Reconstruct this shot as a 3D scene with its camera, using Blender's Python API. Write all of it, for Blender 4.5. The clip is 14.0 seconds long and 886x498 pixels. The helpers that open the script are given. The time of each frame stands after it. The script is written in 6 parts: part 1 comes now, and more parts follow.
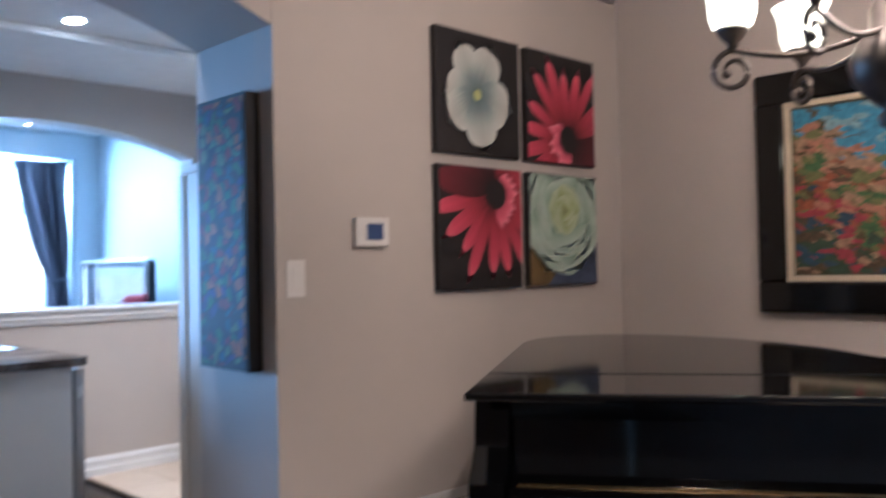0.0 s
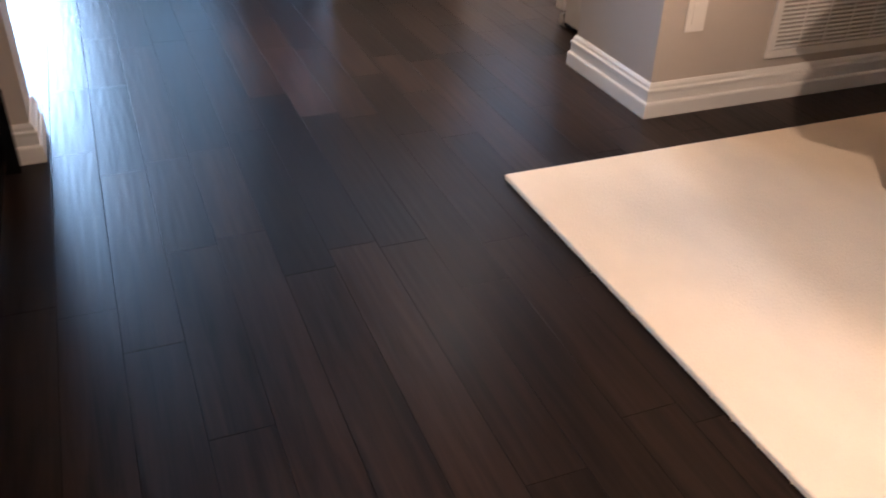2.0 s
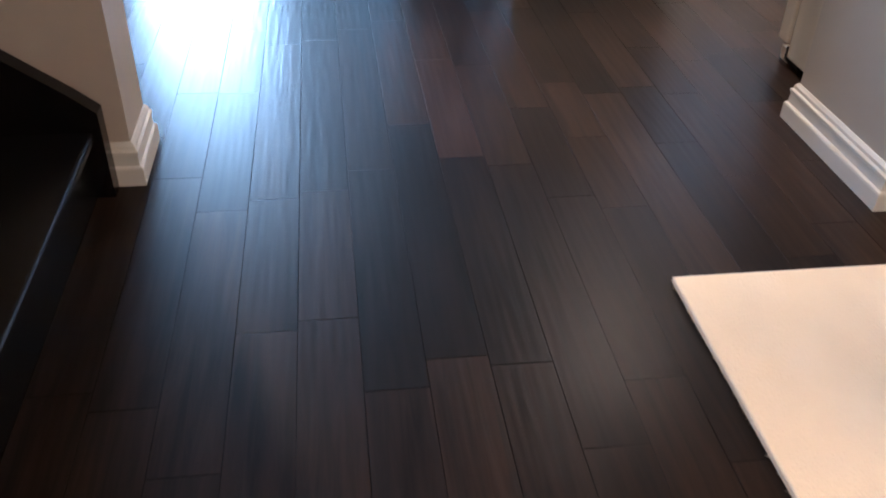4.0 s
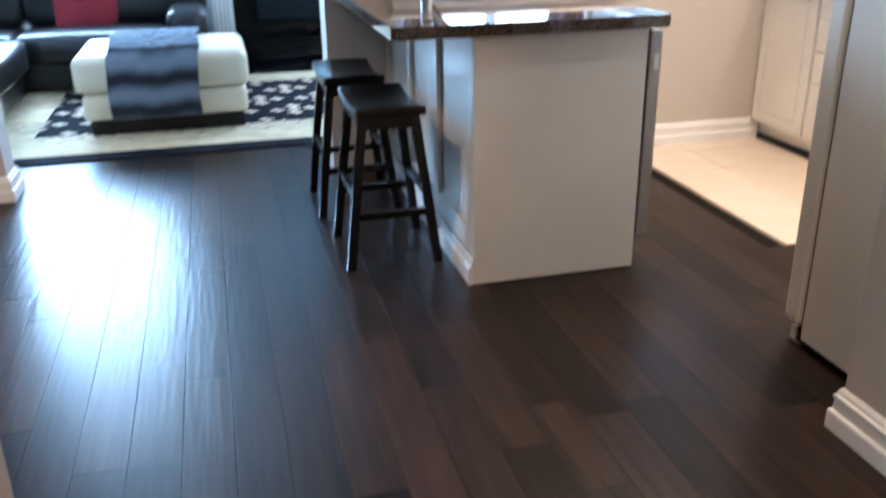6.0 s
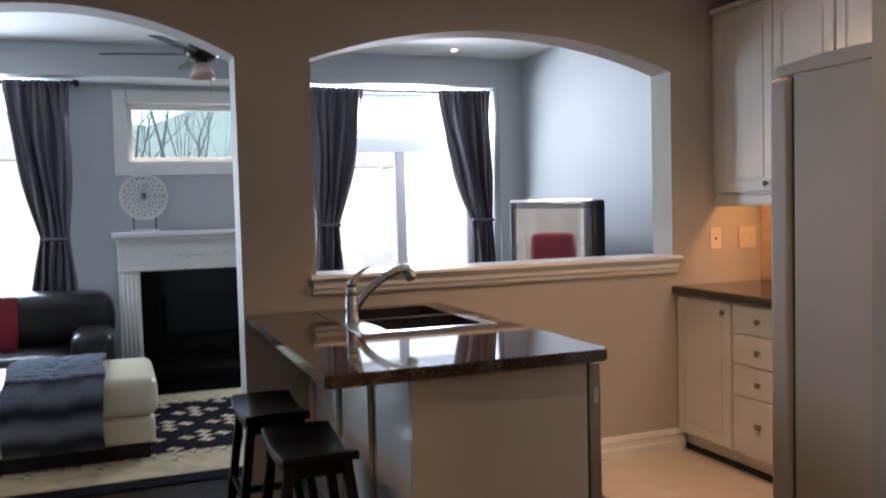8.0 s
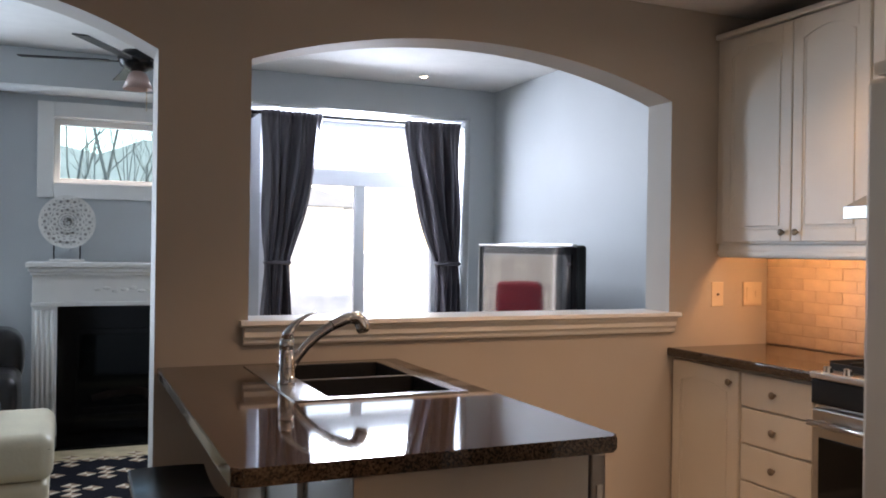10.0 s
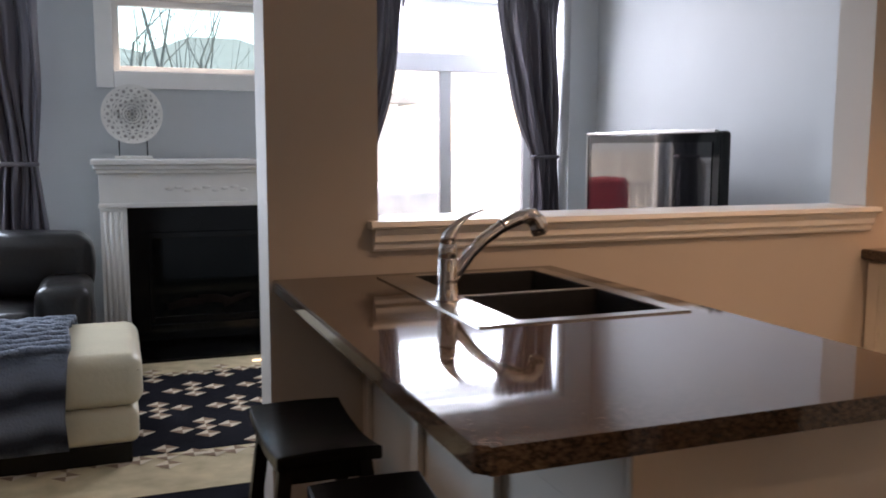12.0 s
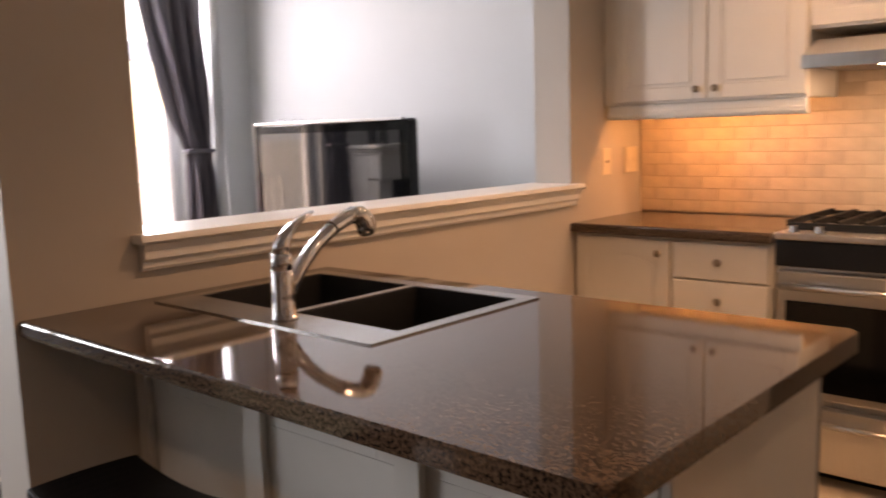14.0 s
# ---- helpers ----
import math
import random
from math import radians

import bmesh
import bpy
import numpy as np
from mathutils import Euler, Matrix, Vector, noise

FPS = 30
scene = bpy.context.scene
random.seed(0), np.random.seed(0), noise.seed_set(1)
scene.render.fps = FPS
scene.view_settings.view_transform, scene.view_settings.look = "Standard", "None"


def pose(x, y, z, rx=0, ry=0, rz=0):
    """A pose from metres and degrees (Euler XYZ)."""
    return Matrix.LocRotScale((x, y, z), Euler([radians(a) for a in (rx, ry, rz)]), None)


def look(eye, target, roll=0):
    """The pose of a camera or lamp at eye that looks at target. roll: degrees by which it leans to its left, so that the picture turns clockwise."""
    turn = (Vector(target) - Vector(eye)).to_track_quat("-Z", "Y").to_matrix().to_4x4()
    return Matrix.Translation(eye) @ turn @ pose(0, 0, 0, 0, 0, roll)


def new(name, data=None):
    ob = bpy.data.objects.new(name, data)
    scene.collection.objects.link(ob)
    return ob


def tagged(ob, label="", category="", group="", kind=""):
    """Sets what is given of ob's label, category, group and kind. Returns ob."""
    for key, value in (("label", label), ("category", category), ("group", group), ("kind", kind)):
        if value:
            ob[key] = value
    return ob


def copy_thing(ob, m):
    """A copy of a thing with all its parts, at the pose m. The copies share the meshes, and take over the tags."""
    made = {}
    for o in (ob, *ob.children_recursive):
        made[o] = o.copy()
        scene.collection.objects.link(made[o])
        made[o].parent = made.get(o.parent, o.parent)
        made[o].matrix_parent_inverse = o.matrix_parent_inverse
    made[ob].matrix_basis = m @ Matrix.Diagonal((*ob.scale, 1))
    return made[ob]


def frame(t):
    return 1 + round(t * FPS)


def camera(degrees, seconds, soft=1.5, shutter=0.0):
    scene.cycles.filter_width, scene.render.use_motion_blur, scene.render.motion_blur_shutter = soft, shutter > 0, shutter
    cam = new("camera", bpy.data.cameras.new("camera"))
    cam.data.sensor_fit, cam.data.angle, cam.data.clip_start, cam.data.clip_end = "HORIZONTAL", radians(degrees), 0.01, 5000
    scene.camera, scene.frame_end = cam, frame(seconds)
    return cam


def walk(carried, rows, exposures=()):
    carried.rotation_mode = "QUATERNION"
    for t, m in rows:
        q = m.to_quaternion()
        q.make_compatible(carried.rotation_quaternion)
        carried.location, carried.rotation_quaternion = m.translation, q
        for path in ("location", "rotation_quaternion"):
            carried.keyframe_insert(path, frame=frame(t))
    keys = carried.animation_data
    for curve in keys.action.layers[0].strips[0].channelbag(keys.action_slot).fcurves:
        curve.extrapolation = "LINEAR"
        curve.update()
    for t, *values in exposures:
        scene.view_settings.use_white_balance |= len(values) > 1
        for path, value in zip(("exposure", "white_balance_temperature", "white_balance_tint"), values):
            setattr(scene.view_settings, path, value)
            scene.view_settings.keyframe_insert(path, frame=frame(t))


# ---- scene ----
cam = camera(54.5, 14.0, soft=1.8, shutter=0.4)
PATH = [
    (0, (-0.273, -0.771, 1.293), (1.134, 0.651, 1.333), -1.1),
    (0.5, (-0.315, -0.738, 1.274), (0.836, 0.879, 1.028), 0.5),
    (0.7, (-0.315, -0.709, 1.27), (0.755, 0.933, 0.871), 0.9),
    (1, (-0.358, -0.704, 1.251), (0.606, 0.928, 0.614), 1.5),
    (1.5, (-0.357, -0.659, 1.201), (0.424, 0.924, 0.262), 1.5),
    (2, (-0.353, -0.638, 1.189), (0.294, 0.914, 0.106), 1.9),
    (2.5, (-0.284, -0.559, 1.18), (0.21, 0.998, 0.027), 1.7),
    (2.7, (-0.236, -0.52, 1.197), (0.189, 1.04, 0.02), 1.7),
    (4.8, (-0.043, 0.208, 1.191), (0.178, 1.853, 0.075), 1.5),
    (5, (-0.035, 0.286, 1.194), (0.191, 1.959, 0.12), 1.1),
    (5.5, (-0.042, 0.427, 1.205), (0.24, 2.159, 0.245), 0.0),
    (6, (-0.112, 0.563, 1.268), (0.345, 2.359, 0.515), -0.8),
    (6.5, (-0.168, 0.631, 1.304), (0.463, 2.457, 0.786), -0.8),
    (7, (-0.186, 0.658, 1.344), (0.505, 2.51, 1.039), -0.7),
    (7.5, (-0.184, 0.68, 1.368), (0.527, 2.539, 1.178), -1.0),
    (8, (-0.148, 0.776, 1.393), (0.567, 2.641, 1.288), -1.5),
    (8.2, (-0.121, 0.833, 1.404), (0.59, 2.701, 1.342), -1.6),
    (10.3, (0.144, 1.553, 1.355), (0.952, 3.383, 1.356), 1.0),
    (10.5, (0.182, 1.646, 1.352), (0.973, 3.482, 1.329), 1.5),
    (11, (0.209, 1.814, 1.329), (0.922, 3.682, 1.259), 2.3),
    (11.5, (0.122, 1.984, 1.301), (0.804, 3.857, 1.138), 1.5),
    (12, (-0.029, 2.172, 1.301), (0.68, 4.028, 1.068), 0.1),
    (12.5, (-0.155, 2.4, 1.285), (0.545, 4.256, 1.034), -0.5),
    (13, (-0.236, 2.601, 1.299), (0.582, 4.408, 1.043), -0.5),
    (13.5, (-0.297, 2.701, 1.308), (0.888, 4.291, 1.047), -0.9),
    (14, (-0.397, 2.688, 1.311), (1.082, 4.008, 1.043), -1.8),
]
EXPOSURES = [(0.0, 3.2, 4300, 13), (0.5, 3.25, 4350, 13), (1.0, 3.4, 4850, 18), (1.5, 3.6, 5200, 19), (2.5, 3.7, 5400, 20), (5.0, 3.85, 4950, 12), (5.5, 3.9, 4900, 11), (6.0, 3.6, 5300, 14), (6.5, 3.05, 5900, 19),
             (7.0, 2.42, 6500, 22), (7.5, 2.03, 6800, 24), (8.0, 1.95, 6950, 26), (10.5, 1.96, 7150, 27), (11.5, 1.92, 7400, 30), (12.5, 2.03, 7850, 33), (13.5, 2.22, 8900, 37), (14.0, 2.34, 9200, 39)]
walk(cam, [(t, look(eye, target, roll)) for t, eye, target, roll in PATH], EXPOSURES)

# ---------------------------------------------------------------- light
world = bpy.data.worlds.new("sky")
scene.world = world
world.use_nodes = True
wn = world.node_tree
sky = wn.nodes.new("ShaderNodeTexSky")
sky.sky_type = "NISHITA"
sky.sun_disc = False
sky.sun_elevation = radians(57)
sky.sun_rotation = radians(41.5)
sky.air_density = 1.2
sky.dust_density = 0.8
wn.links.new(sky.outputs[0], wn.nodes["Background"].inputs[0])
wn.nodes["Background"].inputs[1].default_value = 0.15


def lamp(name, kind, m, power, colour=(1, 1, 1), **set_):
    d = bpy.data.lights.new(name, kind)
    d.energy, d.color = power, colour
    if "size" in set_:
        if kind == "AREA":
            d.shape = "RECTANGLE"
            d.size, d.size_y = set_["size"]
        else:
            d.shadow_soft_size = set_["size"]
    if "spot" in set_:
        d.spot_size, d.spot_blend = radians(set_["spot"]), 0.7
    if kind == "SUN":
        d.angle = radians(0.6)
    ob = new(name, d)
    ob.matrix_world = m
    return ob


SUN_DIR = Vector((0.62, 0.70, 1.45))
lamp("sun", "SUN", look(SUN_DIR * 20, (0, 0, 0)), 5.0, (1.0, 0.93, 0.84))
# daylight standing in the openings of the patio door's transom and the sitting-room window
lamp("window_daylight", "AREA", look((-1.46, 8.42, 1.57), (-1.46, 0, 1.3)), 45, (0.56, 0.81, 1.0), size=(1.64, 1.66))
lamp("transom_daylight", "AREA", look((2.30, 8.42, 2.22), (2.2, 4.0, 0.0)), 41, (0.64, 0.83, 1.0), size=(1.4, 0.28))

# ---------------------------------------------------------------- materials


def mat(name, base, rough=0.5, metal=0.0, vary=0.12, scale=8.0, bump=0.0, bscale=60.0, coat=0.0, stretch=(1, 1, 1), random_=0.0, second=None, mix_at=(0.4, 0.65), spec=0.5, rvary=0.1, coords="Object"):
    m = bpy.data.materials.new(name)
    m.use_nodes = True
    n, l = m.node_tree.nodes, m.node_tree.links
    b = n["Principled BSDF"]
    tc = n.new("ShaderNodeTexCoord")
    mp = n.new("ShaderNodeMapping")
    mp.inputs["Scale"].default_value = stretch
    l.new(tc.outputs[coords], mp.inputs[0])
    big = n.new("ShaderNodeTexNoise")
    big.inputs["Scale"].default_value = scale
    big.inputs["Detail"].default_value = 5
    l.new(mp.outputs[0], big.inputs[0])
    ramp = n.new("ShaderNodeValToRGB")
    ramp.color_ramp.elements[0].position, ramp.color_ramp.elements[1].position = mix_at if second else (0.3, 0.72)
    lo = tuple(c * (1 - vary) for c in base)
    hi = tuple(min(1, c * (1 + vary)) for c in base)
    if second:
        lo, hi = base, second
    ramp.color_ramp.elements[0].color = (*lo, 1)
    ramp.color_ramp.elements[1].color = (*hi, 1)
    l.new(big.outputs[0], ramp.inputs[0])
    colour = ramp.outputs[0]
    if random_:
        info = n.new("ShaderNodeObjectInfo")
        hsv = n.new("ShaderNodeHueSaturation")
        mr = n.new("ShaderNodeMapRange")
        mr.inputs["To Min"].default_value, mr.inputs["To Max"].default_value = 1 - random_, 1 + random_
        l.new(info.outputs["Random"], mr.inputs[0])
        l.new(mr.outputs[0], hsv.inputs["Value"])
        l.new(colour, hsv.inputs["Color"])
        colour = hsv.outputs[0]
    l.new(colour, b.inputs["Base Color"])
    fine = n.new("ShaderNodeTexNoise")
    fine.inputs["Scale"].default_value = bscale
    fine.inputs["Detail"].default_value = 3
    l.new(mp.outputs[0], fine.inputs[0])
    rr = n.new("ShaderNodeMapRange")
    rr.inputs["To Min"].default_value, rr.inputs["To Max"].default_value = max(0.02, rough - rvary * rough), min(1, rough + rvary * rough)
    l.new(fine.outputs[0], rr.inputs[0])
    l.new(rr.outputs[0], b.inputs["Roughness"])
    b.inputs["Metallic"].default_value = metal
    b.inputs["Coat Weight"].default_value = coat
    b.inputs["Specular IOR Level"].default_value = spec
    if bump:
        bp = n.new("ShaderNodeBump")
        bp.inputs["Strength"].default_value = bump
        bp.inputs["Distance"].default_value = 0.01
        l.new(fine.outputs[0], bp.inputs["Height"])
        l.new(bp.outputs[0], b.inputs["Normal"])
    return m


def glass_mat(name, tint=(0.95, 0.98, 0.97)):
    m = bpy.data.materials.new(name)
    m.use_nodes = True
    n, l = m.node_tree.nodes, m.node_tree.links
    out = n["Material Output"]
    tr = n.new("ShaderNodeBsdfTransparent")
    tr.inputs[0].default_value = (*tint, 1)
    gl = n.new("ShaderNodeBsdfGlossy")
    gl.inputs["Roughness"].default_value = 0.02
    fr = n.new("ShaderNodeFresnel")
    fr.inputs[0].default_value = 1.45
    mx = n.new("ShaderNodeMixShader")
    l.new(fr.outputs[0], mx.inputs[0])
    l.new(tr.outputs[0], mx.inputs[1])
    l.new(gl.outputs[0], mx.inputs[2])
    l.new(mx.outputs[0], out.inputs[0])
    return m


def emit_mat(name, colour, strength):
    m = bpy.data.materials.new(name)
    m.use_nodes = True
    b = m.node_tree.nodes["Principled BSDF"]
    b.inputs["Base Color"].default_value = (0.8, 0.75, 0.65, 1)
    b.inputs["Emission Color"].default_value = (*colour, 1)
    b.inputs["Emission Strength"].default_value = strength
    return m


def wood_floor_mat(name, dark, light, red=0.0):
    """Hand-scraped dark boards: long grain, ripples across the board, satin lacquer."""
    m = bpy.data.materials.new(name)
    m.use_nodes = True
    n, l = m.node_tree.nodes, m.node_tree.links
    b = n["Principled BSDF"]
    geo = n.new("ShaderNodeNewGeometry")
    info = n.new("ShaderNodeObjectInfo")
    add = n.new("ShaderNodeMath")
    add.operation = "ADD"
    l.new(geo.outputs["Random Per Island"], add.inputs[0])
    l.new(info.outputs["Random"], add.inputs[1])
    fr = n.new("ShaderNodeMath")
    fr.operation = "FRACT"
    l.new(add.outputs[0], fr.inputs[0])
    mp = n.new("ShaderNodeMapping")
    mp.inputs["Scale"].default_value = (16, 0.9, 4)
    l.new(geo.outputs["Position"], mp.inputs[0])
    off = n.new("ShaderNodeCombineXYZ")
    l.new(fr.outputs[0], off.inputs[2])
    sc = n.new("ShaderNodeVectorMath")
    sc.operation = "SCALE"
    sc.inputs["Scale"].default_value = 40
    l.new(off.outputs[0], sc.inputs[0])
    l.new(sc.outputs[0], mp.inputs["Location"])
    grain = n.new("ShaderNodeTexNoise")
    grain.inputs["Scale"].default_value = 2.2
    grain.inputs["Detail"].default_value = 9
    grain.inputs["Roughness"].default_value = 0.62
    grain.inputs["Distortion"].default_value = 0.6
    l.new(mp.outputs[0], grain.inputs[0])
    ramp = n.new("ShaderNodeValToRGB")
    ramp.color_ramp.elements[0].position, ramp.color_ramp.elements[1].position = 0.30, 0.74
    ramp.color_ramp.elements[0].color, ramp.color_ramp.elements[1].color = (*dark, 1), (*light, 1)
    l.new(grain.outputs[0], ramp.inputs[0])
    hsv = n.new("ShaderNodeHueSaturation")
    mr = n.new("ShaderNodeMapRange")
    mr.inputs["To Min"].default_value, mr.inputs["To Max"].default_value = 0.45, 1.55
    l.new(fr.outputs[0], mr.inputs[0])
    l.new(mr.outputs[0], hsv.inputs["Value"])
    l.new(ramp.outputs[0], hsv.inputs["Color"])
    l.new(hsv.outputs[0], b.inputs["Base Color"])
    mp2 = n.new("ShaderNodeMapping")
    mp2.inputs["Scale"].default_value = (40, 3.0, 4)
    l.new(geo.outputs["Position"], mp2.inputs[0])
    l.new(sc.outputs[0], mp2.inputs["Location"])
    rip = n.new("ShaderNodeTexNoise")
    rip.inputs["Scale"].default_value = 1.6
    rip.inputs["Detail"].default_value = 0.0
    l.new(mp2.outputs[0], rip.inputs[0])
    mix = n.new("ShaderNodeMath")
    mix.operation = "MULTIPLY_ADD"
    mix.inputs[1].default_value = 0.30
    l.new(grain.outputs[0], mix.inputs[0])
    l.new(rip.outputs[0], mix.inputs[2])
    bp = n.new("ShaderNodeBump")
    bp.inputs["Strength"].default_value = 0.20
    bp.inputs["Distance"].default_value = 0.004
    l.new(mix.outputs[0], bp.inputs["Height"])
    l.new(bp.outputs[0], b.inputs["Normal"])
    rr = n.new("ShaderNodeMapRange")
    rr.inputs["To Min"].default_value, rr.inputs["To Max"].default_value = 0.27, 0.38
    l.new(grain.outputs[0], rr.inputs[0])
    l.new(rr.outputs[0], b.inputs["Roughness"])
    b.inputs["Specular IOR Level"].default_value = 0.17
    return m


def granite_mat(name):
    m = bpy.data.materials.new(name)
    m.use_nodes = True
    n, l = m.node_tree.nodes, m.node_tree.links
    b = n["Principled BSDF"]
    tc = n.new("ShaderNodeTexCoord")
    v = n.new("ShaderNodeTexNoise")
    v.inputs["Scale"].default_value = 150
    v.inputs["Detail"].default_value = 5
    v.inputs["Roughness"].default_value = 0.65
    l.new(tc.outputs["Object"], v.inputs[0])
    r = n.new("ShaderNodeValToRGB")
    e = r.color_ramp.elements
    e[0].position, e[0].color = 0.36, (0.008, 0.006, 0.005, 1)
    e[1].position, e[1].color = 0.72, (0.155, 0.110, 0.076, 1)
    k = e.new(0.44); k.color = (0.024, 0.016, 0.012, 1)
    k = e.new(0.50); k.color = (0.076, 0.051, 0.035, 1)
    k = e.new(0.60); k.color = (0.106, 0.073, 0.050, 1)
    l.new(v.outputs[0], r.inputs[0])
    w = n.new("ShaderNodeTexNoise")
    w.inputs["Scale"].default_value = 9
    w.inputs["Detail"].default_value = 4
    l.new(tc.outputs["Object"], w.inputs[0])
    hs = n.new("ShaderNodeHueSaturation")
    mr = n.new("ShaderNodeMapRange")
    mr.inputs["To Min"].default_value, mr.inputs["To Max"].default_value = 0.7, 1.3
    l.new(w.outputs[0], mr.inputs[0])
    l.new(mr.outputs[0], hs.inputs["Value"])
    l.new(r.outputs[0], hs.inputs["Color"])
    l.new(hs.outputs[0], b.inputs["Base Color"])
    b.inputs["Roughness"].default_value = 0.045
    return m


def painted_mat(name, stops, scale=6.0, distortion=1.5, rough=0.8, stretch=(1, 1, 1)):
    """Brushed canvas paint: a distorted noise through several colours."""
    m = bpy.data.materials.new(name)
    m.use_nodes = True
    n, l = m.node_tree.nodes, m.node_tree.links
    b = n["Principled BSDF"]
    tc = n.new("ShaderNodeTexCoord")
    mp = n.new("ShaderNodeMapping")
    mp.inputs["Scale"].default_value = stretch
    l.new(tc.outputs["Object"], mp.inputs[0])
    t = n.new("ShaderNodeTexNoise")
    t.inputs["Scale"].default_value = scale
    t.inputs["Detail"].default_value = 6
    t.inputs["Distortion"].default_value = distortion
    l.new(mp.outputs[0], t.inputs[0])
    r = n.new("ShaderNodeValToRGB")
    e = r.color_ramp.elements
    e[0].position, e[0].color = stops[0][0], (*stops[0][1], 1)
    e[1].position, e[1].color = stops[-1][0], (*stops[-1][1], 1)
    for p, c in stops[1:-1]:
        k = e.new(p)
        k.color = (*c, 1)
    l.new(t.outputs[0], r.inputs[0])
    l.new(r.outputs[0], b.inputs["Base Color"])
    b.inputs["Roughness"].default_value = rough
    b.inputs["Specular IOR Level"].default_value = 0.2
    bp = n.new("ShaderNodeBump")
    bp.inputs["Strength"].default_value = 0.3
    bp.inputs["Distance"].default_value = 0.004
    l.new(t.outputs[0], bp.inputs["Height"])
    l.new(bp.outputs[0], b.inputs["Normal"])
    return m


M_WALL = mat("beige_wall_paint", (0.50, 0.455, 0.405), 0.62, vary=0.03, scale=2.0, bump=0.05, bscale=180)
M_GREY = mat("grey_wall_paint", (0.465, 0.492, 0.50), 0.62, vary=0.03, scale=2.0, bump=0.05, bscale=180)
M_CEIL = mat("ceiling_paint", (0.80, 0.79, 0.77), 0.8, vary=0.03, bump=0.15, bscale=140)
M_TRIM = mat("white_trim_paint", (0.78, 0.77, 0.74), 0.32, vary=0.03, scale=5)
M_CAB = mat("cream_cabinet_paint", (0.72, 0.69, 0.63), 0.34, vary=0.03, scale=4, bump=0.02)
M_FLOOR = wood_floor_mat("dark_scraped_floorboards", (0.0060, 0.0038, 0.0029), (0.026, 0.0150, 0.0102))
M_REDBOARD = wood_floor_mat("reddish_floorboard", (0.022, 0.0125, 0.010), (0.066, 0.039, 0.030))
M_GAP = mat("floor_joint", (0.006, 0.004, 0.003), 0.75, spec=0.12)
M_TILE = mat("cream_floor_tile", (0.66, 0.56, 0.44), 0.35, vary=0.05, scale=7, random_=0.02)
M_GROUT = mat("pale_grout", (0.66, 0.56, 0.44), 0.8)
M_STONEGROUT = mat("stone_grout", (0.39, 0.30, 0.215), 0.9)
M_SPLASH = mat("tumbled_stone_tile", (0.48, 0.375, 0.275), 0.6, vary=0.14, scale=12, bump=0.12, bscale=60, random_=0.08)
M_GRANITE = granite_mat("brown_granite")
M_EBONYLEG = mat("ebony_leg", (0.004, 0.004, 0.004), 0.4, vary=0.05, spec=0.15)
M_CHROME = mat("chrome", (0.75, 0.75, 0.76), 0.08, 1.0, vary=0.02)
M_STEEL = mat("brushed_steel", (0.55, 0.54, 0.52), 0.3, 1.0, vary=0.08, stretch=(1, 30, 1), scale=12)
M_SINK = mat("black_composite_sink", (0.010, 0.010, 0.011), 0.45, vary=0.2, scale=60)
M_SINKRIM = mat("sink_rim_steel", (0.42, 0.41, 0.40), 0.22, 1.0, vary=0.05)
M_BLACKWOOD = mat("black_stained_wood", (0.005, 0.0045, 0.0045), 0.26, vary=0.3, scale=10, stretch=(6, 6, 1), spec=0.3)
M_BLACKGLOSS = mat("polished_ebony", (0.004, 0.004, 0.004), 0.07, vary=0.05, coat=0.0, spec=0.4)
M_BLACK = mat("matt_black", (0.006, 0.006, 0.006), 0.55, vary=0.15, spec=0.3)
M_BRASS = mat("brass", (0.70, 0.50, 0.22), 0.25, 1.0, vary=0.06)
M_BRONZE = mat("aged_bronze", (0.055, 0.045, 0.037), 0.45, 0.5, vary=0.25, scale=30)
M_KNOB = mat("pewter_knob", (0.30, 0.25, 0.20), 0.32, 0.9, vary=0.1)
M_FRIDGE = mat("cream_fridge_enamel", (0.58, 0.52, 0.43), 0.38, vary=0.02, bump=0.04, bscale=220)
M_GASKET = mat("grey_gasket", (0.10, 0.09, 0.08), 0.7)
M_LEATHER = mat("dark_brown_leather", (0.011, 0.010, 0.0105), 0.30, vary=0.2, scale=6, bump=0.35, bscale=22, spec=0.4)
M_CREAMLEATHER = mat("cream_leather", (0.60, 0.53, 0.38), 0.38, vary=0.05, scale=6, bump=0.15, bscale=60)
M_RED = mat("red_cushion_cloth", (0.20, 0.007, 0.016), 0.85, vary=0.12, bump=0.3, bscale=160)
M_RUG = mat("cream_wool_rug", (0.87, 0.745, 0.57), 0.95, vary=0.07, scale=4, bump=0.35, bscale=220, stretch=(1, 0.6, 1), spec=0.1)
M_RUGBLACK = mat("black_wool", (0.008, 0.008, 0.012), 0.95, spec=0.06, vary=0.2, bump=0.6, bscale=260)
M_RUGCREAM = mat("pale_gold_wool", (0.52, 0.42, 0.26), 0.95, vary=0.2, scale=9, bump=0.6, bscale=260)
M_MOTIF_A = mat("motif_light_wool", (0.62, 0.52, 0.38), 0.95, vary=0.1, bump=0.5, bscale=260)
M_MOTIF_B = mat("motif_brown_wool", (0.25, 0.16, 0.10), 0.95, vary=0.1, bump=0.5, bscale=260)
M_CURTAIN = mat("slate_curtain_satin", (0.102, 0.092, 0.108), 0.33, vary=0.25, scale=3, stretch=(6, 6, 0.3), bump=0.1, bscale=120)
M_ALMOND = mat("almond_plastic", (0.70, 0.61, 0.48), 0.4, vary=0.02)
